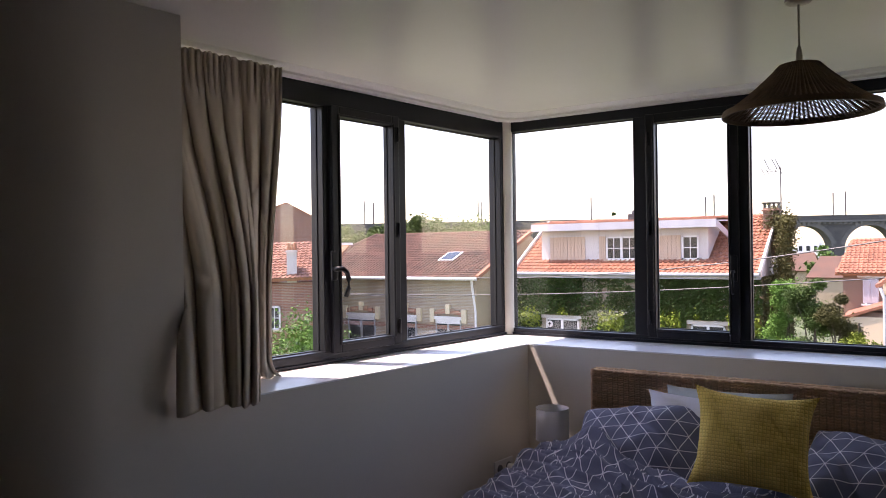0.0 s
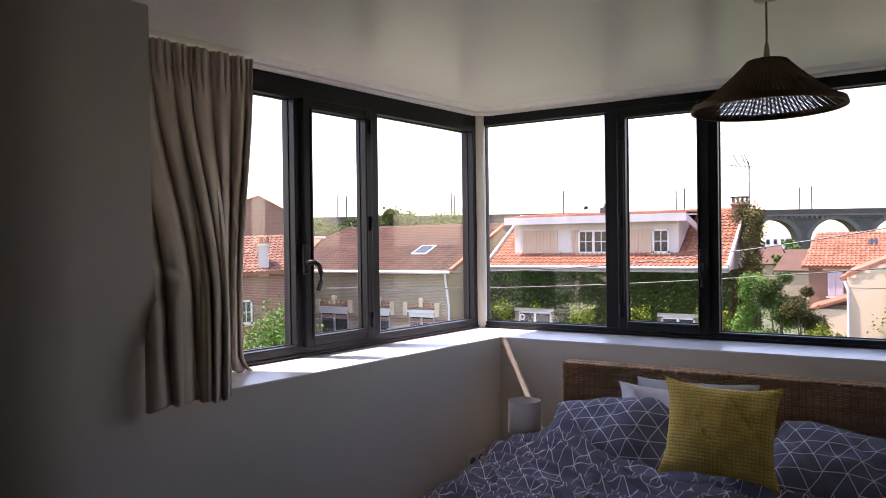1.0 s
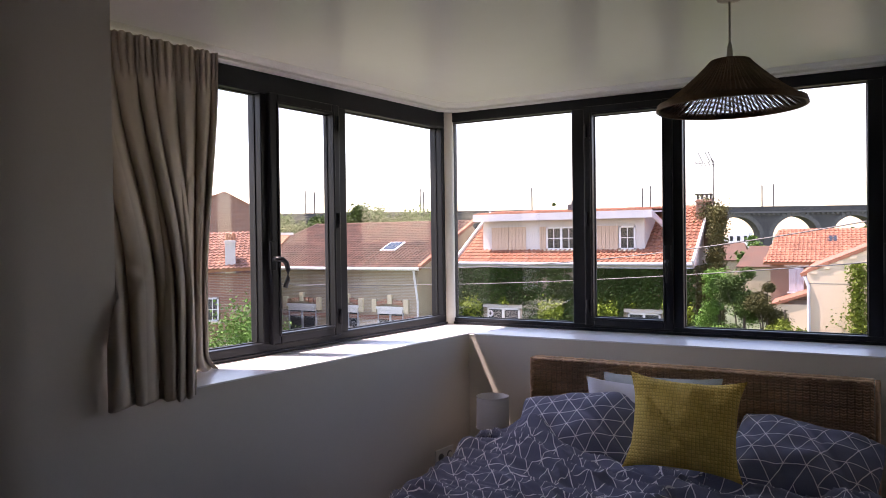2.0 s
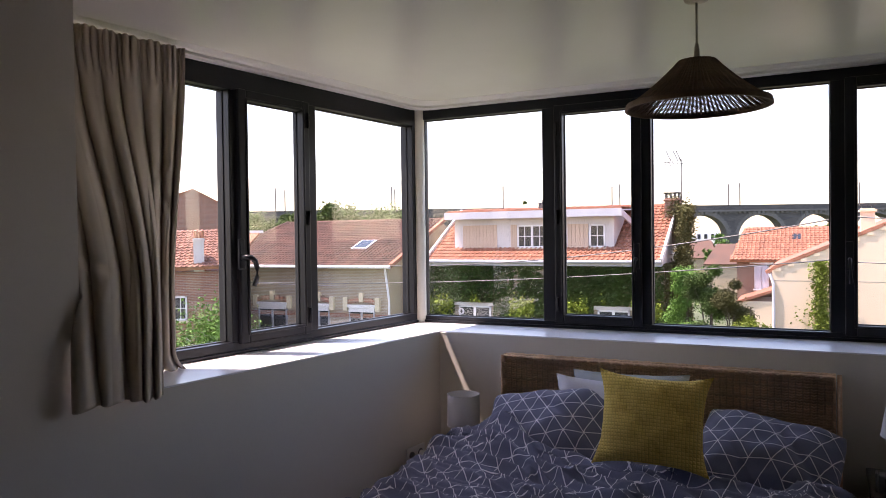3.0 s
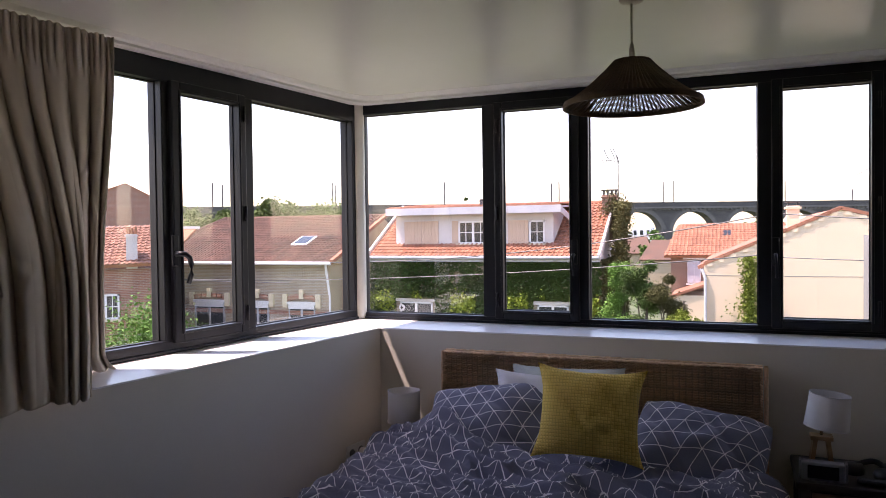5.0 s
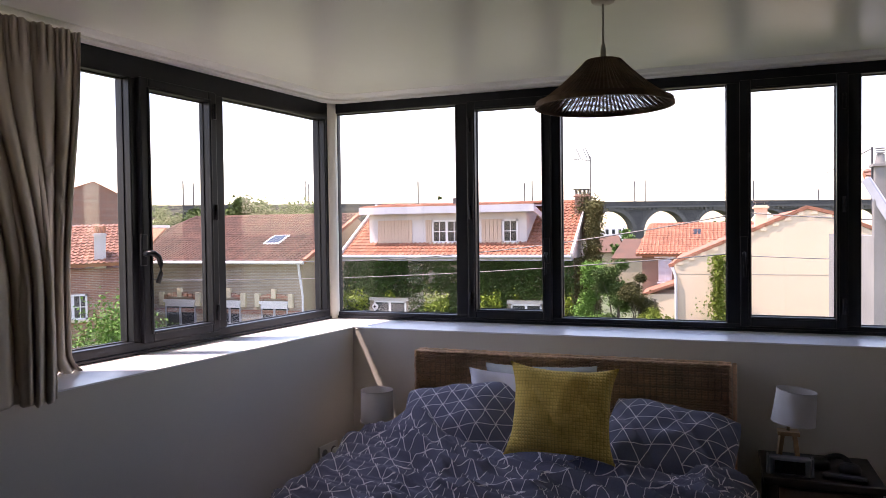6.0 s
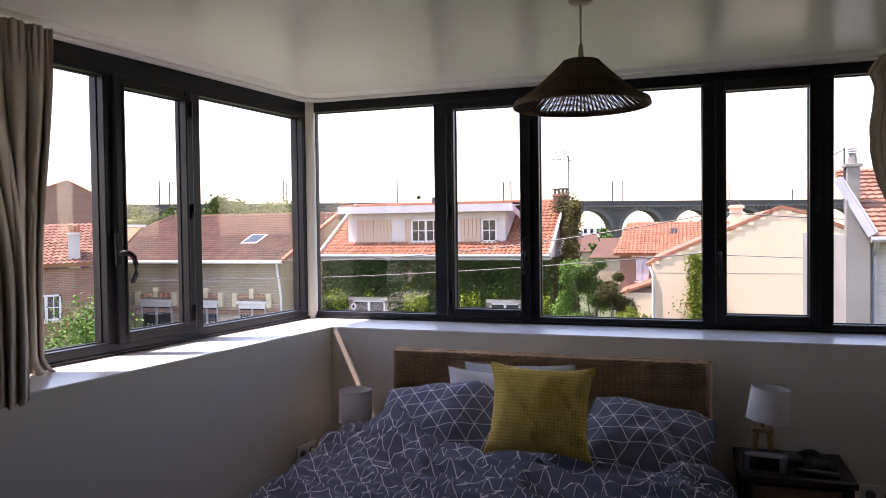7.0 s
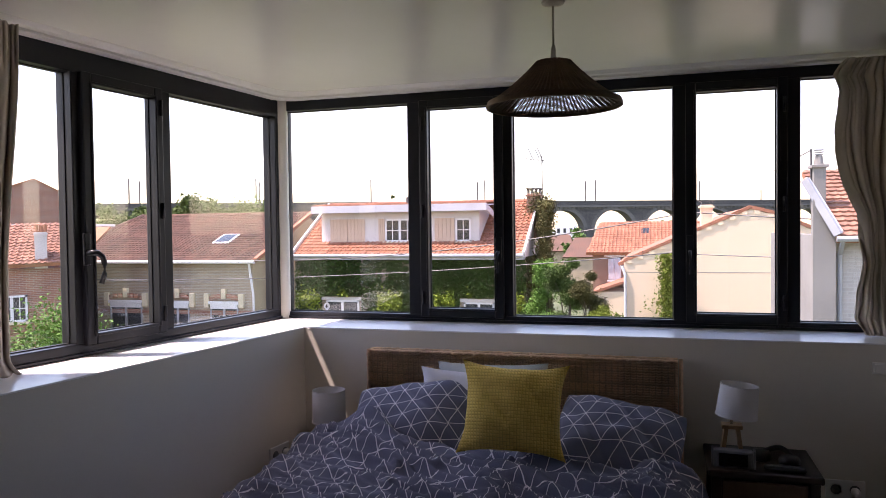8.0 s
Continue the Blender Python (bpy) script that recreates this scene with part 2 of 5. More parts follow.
# cream post in the corner between the two window bands
post = part("corner_post", lathe([(0.038, SILL_Z), (0.038, SILL_Z + 0.004), (0.036, SILL_Z + 0.006), (0.036, 2.35), (0.036, CEIL_Z)], 28), CREAM, smooth=True)
post.matrix_basis = pose(*corner_at(0.052), 0)
tagged(post, "slim round cream-painted post between corner windows", "post", kind="structure")


# ---- windows ----
def ring(bm, x0, x1, z0, z1, w, y0, y1, bevel=0.004, wb=None):
    """Four rails round an opening x0..x1, z0..z1, each w wide outwards."""
    wb = w if wb is None else wb
    box(bm, x0 - w, x0, y0, y1, z0 - wb, z1 + w, bevel)
    box(bm, x1, x1 + w, y0, y1, z0 - wb, z1 + w, bevel)
    box(bm, x0 - 0.0005, x1 + 0.0005, y0 + 0.0006, y1, z1, z1 + w - 0.0006, bevel)
    box(bm, x0 - 0.0005, x1 + 0.0005, y0 + 0.0006, y1, z0 - wb + 0.0006, z0, bevel)
    return bm


def pane_in(parent, x0, x1, z0, z1, y):
    p = part("pane", boxes((x0 - 0.004, x1 + 0.004, y - 0.003, y + 0.003, z0 - 0.004, z1 + 0.004)), GLASS, parent, "clear glass pane")
    p.visible_shadow = False
    g = bmesh.new()
    ring(g, x0 + 0.004, x1 - 0.004, z0 + 0.004, z1 - 0.004, 0.0042, y - 0.012, y + 0.002, 0.001)
    part("gasket", g, GASKET, parent, "black rubber glazing gasket")


def lever(parent, m, curved):
    h = empty("handle", m, parent)
    tagged(h, "black lever handle")
    part("escutcheon", boxes((-0.016, 0.016, -0.014, 0, -0.05, 0.08), bevel=0.005), ALU, h)
    bm = bmesh.new()
    if curved:
        tube(bm, [(0, -0.01, 0.0), (0, -0.04, 0.002), (0.012, -0.055, 0.0), (0.03, -0.058, -0.015), (0.04, -0.058, -0.045), (0.038, -0.058, -0.085), (0.024, -0.056, -0.122)], 0.012, 12, 0.010)
    else:
        tube(bm, [(0, -0.01, 0.0), (0, -0.04, 0.0), (0.0, -0.05, -0.012), (0.002, -0.052, -0.06), (0.003, -0.05, -0.105)], 0.0085, 10, 0.007)
    part("grip", bm, ALU, h, smooth=True)
    return h


def window_band(name, m, x0, x1, fixed, sashes, label, zlow, ztop, handle_side):
    w = empty(name, m)
    tagged(w, label, "window", kind="structure")
    zb, zt = SILL_Z + 0.002, CEIL_Z - 0.004
    g0, g1 = zlow, ztop
    fr = bmesh.new()
    box(fr, x0, x1, -0.055, 0.03, zb, g0, 0.004)
    box(fr, x0, x1, -0.055, 0.03, g1, zt, 0.004)
    edges = [x0]
    spans = sorted([(a, b, 0) for a, b in fixed] + [(a - 0.045, b + 0.045, 1) for a, b in sashes])
    for a, b, k in spans:
        edges += [a, b]
    edges.append(x1)
    for a, b in zip(edges[0::2], edges[1::2]):
        box(fr, a, b, -0.0545, 0.03, g0 - 0.001, g1 + 0.001, 0.004)
    # inner rebate line
    box(fr, x0, x1, -0.064, -0.05, zb, zb + 0.014, 0.003)
    box(fr, x0, x1, -0.062, -0.05, zt - 0.02, zt, 0.003)
    part("window_frame", fr, ALU, w)
    for a, b in fixed:
        pane_in(w, a, b, g0, g1, -0.004)
    for a, b in sashes:
        s = bmesh.new()
        ring(s, a, b, g0 + 0.036, g1 - 0.04, 0.047, -0.078, -0.012, 0.006)
        ring(s, a + 0.0005, b - 0.0005, g0 + 0.0365, g1 - 0.0405, 0.012, -0.084, -0.07, 0.004)
        sash = part("sash", s, ALU, w, "dark grey opening sash")
        pane_in(sash, a, b, g0 + 0.036, g1 - 0.04, -0.03)
        side = a - (0.048 if name.endswith("1") else 0.03) if handle_side(a) else b + 0.025
        lever(sash, pose(side, -0.078, 1.545 if name.endswith("1") else 1.5), name.endswith("1"))
        hx = b + 0.03 if handle_side(a) else a - 0.03
        for hz in (1.26, 1.72, 2.18):
            part("hinge", tube(bmesh.new(), [(hx, -0.084, hz - 0.035), (hx, -0.084, hz + 0.035)], 0.007, 10), ALU, sash, smooth=True)
    return w


window_band("window_1", LEFT, PIER + 0.004, -0.028, [(-2.25, -1.422), (-0.897, -0.108)], [(-1.343, -1.010)],
            "dark grey aluminium side window band with one opening sash", 1.183, 2.262, lambda a: True)
window_band("window_2", NORTH, -2.045, EAST_X - 0.003, [(-2.018, -1.284), (-0.715, 0.075), (0.638, 0.96)], [(-1.165, -0.808), (0.18, 0.535)],
            "long dark grey aluminium window band over the bed", 1.168, 2.30, lambda a: a > 0)


# small white sticker on the glass
STICK = mat("sticker_white", (0.8, 0.8, 0.82), 0.5, 0.05, 30, 200, 0)
st = empty("glass_sticker", pose(-1.795, GLASS_Y - 0.0075, 1.196, 90))
tagged(st, "small round white sticker with a grey motif on glass", "sticker")
part("disc", lathe([(0.019, -0.0003), (0.019, 0.0006)], 24), STICK, st)
part("motif", boxes((-0.004, 0.002, -0.010, 0.010, 0.0007, 0.0009), (-0.009, 0.008, -0.002, 0.003, 0.0007, 0.0009)), ALU, st)


# ---- curtains ----
def curtain(name, label, nu, nv, fn, m):
    c = empty(name, m)
    tagged(c, label, "curtain", group="curtains")
    v, f = grid_mesh(nu, nv, fn)
    cloth = raw("cloth", v, f, LINEN, c, smooth=True)
    sol = cloth.modifiers.new("thick", "SOLIDIFY")
    sol.thickness = 0.003
    return c, cloth


def along(rows, q):
    """Straight steps through rows of (place, value)."""
    for (a, p), (b, r) in zip(rows, rows[1:]):
        if q <= b:
            return p + (r - p) * (q - a) / (b - a)
    return rows[-1][1]


def crease(q):
    """Round on the outside of each fold, sharp in the valley; one fold to each whole q."""
    return 1 - 2 * (1 - abs(math.sin(math.pi * q))) ** 1.8


def left_cloth(u, v):
    """u along, v from the heading (0) to the hem (1). The left half spreads as it falls, the right half is drawn together behind it."""
    spread = sstep(0.02, 0.75, v)
    over = 1 - sstep(0.66, 0.72, u)
    head = -2.29 + 0.574 * u
    foot = along(((0, -2.158), (0.10, -2.075), (0.20, -2.01), (0.34, -1.945), (0.5, -1.89), (0.68, -1.85), (0.74, -1.862), (1.0, -1.782)), u)
    s = head + (foot - head) * spread
    wander = 0.25 * noise.noise(Vector((u * 2.5, v * 1.6, 4.0))) * v + 0.10 * math.sin(4.2 * v + 5 * u) * v
    q = u * 7.0 + 0.3 + wander + 0.12 * math.sin(u * 14)
    amp = along(((0, 0.020), (0.10, 0.014), (0.3, 0.040), (0.6, 0.056), (1.0, 0.046)), v) * (0.65 + 0.7 * abs(noise.noise(Vector((u * 6, 3.0, 1.0)))))
    n = 0.165 + amp * crease(q)
    # close triple ridges in the gathered heading
    n += 0.010 * math.sin(6 * math.pi * q) * (1 - sstep(0.05, 0.16, v)) * (1 if crease(q) > 0 else 0.3)
    # a few second-order folds that fade out on the way down
    n += 0.016 * crease(q * 0.5 + 0.6 * v + 0.4) * sstep(0.12, 0.5, v) * (0.4 + 0.6 * over)
    n += 0.012 * noise.noise(Vector((u * 9, v * 3, 2.0))) * sstep(0.1, 0.4, v)
    # slumped places where the cloth buckles over itself
    for cu, cv, wu, wv, slope, d in ((0.10, 0.655, 0.075, 0.020, 0.25, 0.020), (0.17, 0.675, 0.05, 0.03, -0.5, 0.012), (0.80, 0.40, 0.09, 0.022, -0.4, 0.022), (0.86, 0.49, 0.10, 0.03, 0.7, 0.016), (0.80, 0.68, 0.10, 0.03, 0.8, 0.014), (0.36, 0.66, 0.06, 0.025, 0.5, 0.010)):
        k = (v - cv - slope * (u - cu)) / wv
        n += d * k * math.exp(0.5 - k * k) * math.exp(-((u - cu) / wu) ** 2)
    # the front part swings out over the sill, the rest stands on it
    out = (0.215 * sstep(0.2, 0.92, v) + 0.02 * v) * over
    n += out - 0.03 * (1 - over) * v
    zt = 2.349
    zb = (1.112 + 0.006 * math.sin(9 * u) - 0.003 * math.sin(2 * math.pi * q)) * over + (SILL_Z + 0.004) * (1 - over)
    z = zt + (zb - zt) * v
    if over > 0.5 and z < SILL_Z + 0.05:
        n = max(n, SILL_D + 0.016)
    if over < 0.5:
        n = min(max(n, 0.10), SILL_D - 0.03)
        if v > 0.94:
            s += 0.045 * ((v - 0.94) / 0.06) ** 2 * max(0.0, u - 0.72) / 0.28
    n = max(0.085, n)
    x = s - 0.64 * (n - 0.16)
    if v > 0.25:
        x = max(x, PIER + 0.006 if n < SILL_D + 0.01 else -2.158 - 0.64 * (n - 0.16))
    return (x, -n, z)


def bounded_left(u, v):
    """Keeps the cloth off the pier's side."""
    x, y, z = left_cloth(u, v)
    return (max(x, PIER + 0.006) if -y < SILL_D + 0.012 else x, y, z)


curt, cloth = curtain("curtain", "beige linen curtain, pleated and bunched beside the pier", 300, 110, bounded_left, LEFT)


def right_cloth(u, v):
    edge = along(((0, 0.80), (0.03, 0.765), (0.065, 0.735), (0.12, 0.768), (0.20, 0.764), (0.33, 0.752), (0.46, 0.782), (0.56, 0.845), (0.74, 0.86), (0.84, 0.833), (0.94, 0.828), (1.0, 0.868)), v)
    edge += 0.004 * noise.noise(Vector((v * 14, 1.0, 2.0)))
    x = edge + (0.988 - edge) * u
    q = u * 3.4 + 0.2 + 0.9 * noise.noise(Vector((u * 2, v * 1.8, 7.0))) * (0.4 + v) + 0.10 * math.sin(5 * v + 3 * u)
    n = 0.165 + (0.014 + 0.018 * sstep(0.05, 0.4, v)) * (0.5 + abs(noise.noise(Vector((u * 4, v * 2, 5.0))))) * crease(q) + 0.006 * crease(q * 2.3 + v) + 0.03 * noise.noise(Vector((u * 3, v * 3.5, 1.5))) * sstep(0.05, 0.3, v)
    # heading folded forward at the leading edge, and the loose slump low down
    n += 0.05 * math.exp(-((v - 0.07) / 0.05) ** 2) * (1 - sstep(0.0, 0.35, u))
    n += 0.035 * math.exp(-((v - 0.80 - 0.25 * u) / 0.09) ** 2) * (1 - 0.5 * u)
    n += 0.04 * sstep(0.8, 1, v) * (1 - u)
    z = 2.349 + (SILL_Z + 0.008 - 2.349) * v + 0.012 * math.sin(3 * math.pi * q) * sstep(0.9, 1, v) * sstep(0, 0.3, 1 - v)
    return (x, -max(0.088, n), z)


curtain("curtain", "beige linen curtain, gathered at the end of the window band", 200, 120, right_cloth, NORTH)


# ---- pendant lamp ----
RATTAN = mat("brown_woven_rattan", (0.16, 0.10, 0.055), 0.75, 0.3, 12, 160, 0.3, each=0.25)
SEAGRASS = mat("woven_seagrass", (0.64, 0.43, 0.28), 0.8, 0.3, 10, 120, 0.35, each=0.3)
CORD = mat("pale_cord", (0.55, 0.50, 0.42), 0.6, 0.1, 10, 200, 0)
BULB = glass_mat("bulb_glass", (0.95, 0.95, 0.95))
lamp = empty("pendant_lamp", pose(-0.327, 2.49, 0))
tagged(lamp, "brown woven rattan cone pendant hanging from ceiling", "pendant lamp")
part("ceiling_rose", lathe([(0.04, CEIL_Z), (0.036, CEIL_Z - 0.008), (0.012, CEIL_Z - 0.014)], 24), CORD, lamp, smooth=True)
part("cord", tube(bmesh.new(), [(0, 0, CEIL_Z - 0.012), (0, 0, 2.225)], 0.0035, 8), CORD, lamp)
part("cord_grip", lathe([(0.005, 2.236), (0.009, 2.215), (0.010, 2.185), (0.02, 2.182)], 16), CORD, lamp, smooth=True)
part("socket", lathe([(0.02, 2.18), (0.021, 2.13), (0.017, 2.12)], 16), CORD, lamp, smooth=True)
part("bulb", lathe([(0.013, 2.12), (0.02, 2.10), (0.033, 2.07), (0.032, 2.045), (0.018, 2.025), (0.003, 2.022)], 20), BULB, lamp, "clear glass bulb", smooth=True)


def shade_r(t):
    """Radius and height down the shade, t from the top (0) to the rim (1)."""
    return 0.056 + 0.164 * (0.90 * t + 0.10 * t ** 4), 2.18 - 0.140 * (t ** 0.92)


def weave_ring(bm, r, z, w, th, seg=96, wob=0.0015):
    rows = []
    for i in range(seg):
        a = 2 * math.pi * i / seg
        k = r + wob * math.sin(i * math.pi)
        rows.append([bm.verts.new(((k + dr) * math.cos(a), (k + dr) * math.sin(a), z + dz)) for dr, dz in ((th, w), (th, -w), (-th, -w), (-th, w))])
    for i in range(seg):
        a, b = rows[i], rows[(i + 1) % seg]
        for j in range(4):
            bm.faces.new((a[j], a[(j + 1) % 4], b[(j + 1) % 4], b[j]))


bm = bmesh.new()
for i in range(38):
    r, z = shade_r(i / 38)
    weave_ring(bm, r, z, 0.0013, 0.0022)
for i in range(88):
    a = 2 * math.pi * i / 88
    tube(bm, [((shade_r(t / 8)[0] - 0.002 * (-1) ** i) * math.cos(a), (shade_r(t / 8)[0]) * math.sin(a), shade_r(t / 8)[1]) for t in range(9)], 0.0022, 4, 0.0037)
tagged(part("shade", bm, RATTAN, lamp, "open woven brown rattan shade"), kind="stuff")
bm = bmesh.new()
for k in range(3):
    weave_ring(bm, 0.2195 + 0.002 * k, 2.043 - 0.006 * k, 0.0036, 0.004)
part("rim", bm, RATTAN, lamp, "thick twisted rim")
part("top_disc", lathe([(0.02, 2.1815), (0.05, 2.1825), (0.058, 2.179), (0.055, 2.176), (0.02, 2.176)], 40, False), RATTAN, lamp)

# ---- bed ----
MATT = mat("mattress_white", (0.7, 0.7, 0.7), 0.9, 0.05, 5, 300, 0.1)
DARKWOOD = mat("dark_stained_wood", (0.035, 0.022, 0.016), 0.4, 0.3, 4, 60, 0.15)
bed = empty("bed", pose(-0.65, 2.4, 0))
tagged(bed, "double bed with woven seagrass headboard below the window", "bed")
HX0, HX1, HY, HTOP = -1.35, 0.098, 3.29, 1.043


def in_bed(x, y, z):
    return x + 0.65, y - 2.4, z


part("mattress", boxes((-0.74, 0.74, -1.15, 0.87, 0.28, 0.56), bevel=0.04), MATT, bed)
part("bed_base", boxes((-0.745, 0.745, -1.16, 0.875, 0.08, 0.28), bevel=0.01), DARKWOOD, bed)
for sx in (-0.65, 0.60):
    for sy in (-1.1, 0.78):
        part("leg", boxes((sx, sx + 0.05, sy, sy + 0.05, 0, 0.08)), DARKWOOD, bed)
part("headboard", boxes((HX0 + 0.662, HX1 + 0.638, HY - 2.4 + 0.016, HY - 2.4 + 0.062, 0.05, HTOP - 0.012), bevel=0.015), SEAGRASS, bed, "brown seagrass headboard")
# woven strands: horizontal wefts bulging over upright stakes
verts, faces = [], []
STAKE, ROW_H = 0.0265, 0.0112


def strand(pts, r):
    """A flat-oval strand through points, in the plane of the headboard."""
    base = len(verts)
    for p in pts:
        for dy, dz in ((-r * 0.8, 0.0), (0.0, r), (r * 0.8, 0.0), (0.0, -r)):
            verts.append((p[0], p[1] + dy, p[2] + dz))
    for i in range(len(pts) - 1):
        for j in range(4):
            a = base + i * 4 + j
            b = base + i * 4 + (j + 1) % 4
            faces.append((a, b, b + 4, a + 4))


nst = int((HX1 - HX0) / STAKE)
rows_n = int((HTOP - 0.5) / ROW_H)
for r in range(rows_n):
    z = HTOP - 0.008 - r * ROW_H
    pts = []
    for i in range(nst * 2 + 1):
        x = HX0 + 0.004 + i * STAKE / 2
        bulge = 0.014 + 0.005 * math.cos(math.pi * (i / 2 + r)) if i % 2 == 0 else -0.012
        jit = 0.0022 * noise.noise(Vector((x * 9, z * 60, 1)))
        pts.append(in_bed(x, HY + 0.012 - bulge, z + jit))
    strand(pts, ROW_H * 0.54)
weave = raw("weave", verts, faces, SEAGRASS, bed, "thick plaited seagrass strands", smooth=True)
tagged(weave, kind="stuff")
verts, faces = [], []
for k, (yy, zz) in enumerate(((0.0, HTOP), (0.03, HTOP + 0.004), (0.058, HTOP - 0.002))):
    strand([in_bed(HX0 + 0.01 + i * 0.0125, HY + 0.005 + yy, zz - 0.002 + 0.0015 * math.cos(i * math.pi * 0.5 + k * 2)) for i in range(115)], 0.007)
for sx in (HX0, HX1):
    for q in range(3):
        base = len(verts)
        for i in range(44):
            z = HTOP - i * 0.0125
            for j in range(6):
                a = j * math.pi / 3
                p = in_bed(sx + 0.009 * math.cos(a), HY + 0.008 + q * 0.024 + 0.003 * math.cos(i * 1.6 + q), z)
                verts.append((p[0], p[1] + 0.009 * math.sin(a), p[2]))
        for i in range(43):
            for j in range(6):
                a, b = base + i * 6 + j, base + i * 6 + (j + 1) % 6
                faces.append((a, b, b + 6, a + 6))
tagged(raw("edge_braid", verts, faces, SEAGRASS, bed, smooth=True), kind="stuff")


def duvet_mat():
    """Dark blue cotton with a thin white broken triangle lattice."""
    m, n, l, b = nodes_of("navy_line_print")
    tc = n.new("ShaderNodeTexCoord")
    wob = n.new("ShaderNodeTexNoise")
    wob.inputs["Scale"].default_value, wob.inputs["Detail"].default_value = 9.0, 3
    l.new(tc.outputs["UV"], wob.inputs["Vector"])
    va = n.new("ShaderNodeVectorMath")
    va.operation = "MULTIPLY_ADD"
    l.new(wob.outputs["Color"], va.inputs[0])
    va.inputs[1].default_value = (0.014, 0.014, 0)
    l.new(tc.outputs["UV"], va.inputs[2])

    def mth(op, a, c=None, d=None):
        x = n.new("ShaderNodeMath")
        x.operation = op
        for i, v in enumerate((a, c, d)):
            if v is None:
                continue
            if isinstance(v, (int, float)):
                x.inputs[i].default_value = v
            else:
                l.new(v, x.inputs[i])
        return x.outputs[0]

    total = None
    S, W = 0.072, 0.0017
    for k, ang in enumerate((0.1, 0.1 + math.pi / 3, 0.1 + 2 * math.pi / 3)):
        dt, du = n.new("ShaderNodeVectorMath"), n.new("ShaderNodeVectorMath")
        dt.operation = du.operation = "DOT_PRODUCT"
        l.new(va.outputs[0], dt.inputs[0])
        l.new(va.outputs[0], du.inputs[0])
        dt.inputs[1].default_value = (-math.sin(ang) / S, math.cos(ang) / S, 0)
        du.inputs[1].default_value = (math.cos(ang) / (S * 1.1547), math.sin(ang) / (S * 1.1547), 0)
        row = mth("ROUND", dt.outputs["Value"])
        near = mth("LESS_THAN", mth("ABSOLUTE", mth("SUBTRACT", dt.outputs["Value"], row)), W / S)
        seg = mth("FLOOR", mth("ADD", du.outputs["Value"], mth("MULTIPLY", row, 0.5)))
        cell = n.new("ShaderNodeCombineXYZ")
        l.new(row, cell.inputs[0])
        l.new(seg, cell.inputs[1])
        cell.inputs[2].default_value = k * 7.3
        wn_ = n.new("ShaderNodeTexWhiteNoise")
        l.new(cell.outputs[0], wn_.inputs["Vector"])
        on = mth("MULTIPLY", near, mth("LESS_THAN", wn_.outputs["Value"], 0.90))
        total = on if total is None else mth("MAXIMUM", total, on)
    mix = n.new("ShaderNodeMix")
    mix.data_type = "RGBA"
    grain = n.new("ShaderNodeTexNoise")
    grain.inputs["Scale"].default_value, grain.inputs["Detail"].default_value = 220, 3
    l.new(tc.outputs["UV"], grain.inputs["Vector"])
    rp = n.new("ShaderNodeValToRGB")
    rp.color_ramp.elements[0].color, rp.color_ramp.elements[1].color = (0.108, 0.114, 0.175, 1), (0.152, 0.160, 0.235, 1)
    l.new(grain.outputs["Fac"], rp.inputs[0])
    l.new(total, mix.inputs["Factor"])
    l.new(rp.outputs["Color"], mix.inputs["A"])
    mix.inputs["B"].default_value = (0.75, 0.74, 0.78, 1)
    l.new(mix.outputs["Result"], b.inputs["Base Color"])
    b.inputs["Roughness"].default_value = 0.85
    b.inputs["Sheen Weight"].default_value = 0.15
    bp = n.new("ShaderNodeBump")
    bp.inputs["Strength"].default_value, bp.inputs["Distance"].default_value = 0.15, 0.003
    l.new(grain.outputs["Fac"], bp.inputs["Height"])
    l.new(bp.outputs["Normal"], b.inputs["Normal"])
    return m


NAVY = duvet_mat()


def ridge(p, q, k):
    return (1 - abs(noise.noise(Vector((p, q, k)))) * 2.2)


def folds(x, y):
    """Crumpled cotton: sharp, warped ridges that run slantwise over the bed, finer ones between them."""
    w = noise.noise(Vector((x * 1.5, y * 1.5, 3.0)))
    w2 = noise.noise(Vector((x * 3.2, y * 3.2, 8.0)))
    p, q = x - 0.35 * y + 0.10 * w2, y + 0.38 * x + 0.10 * w
    a = ridge(p * 1.1, q * 4.2, 1.0)
    b = ridge(p * 2.0 + 0.4 * w, q * 10.0, 5.0)
    e = ridge(p * 4.0, q * 22.0 + w2, 9.0)
    return 0.022 * a * a + 0.034 * b * abs(b) * (0.9 + 0.8 * w2) + 0.024 * e * abs(e) + 0.018 * w


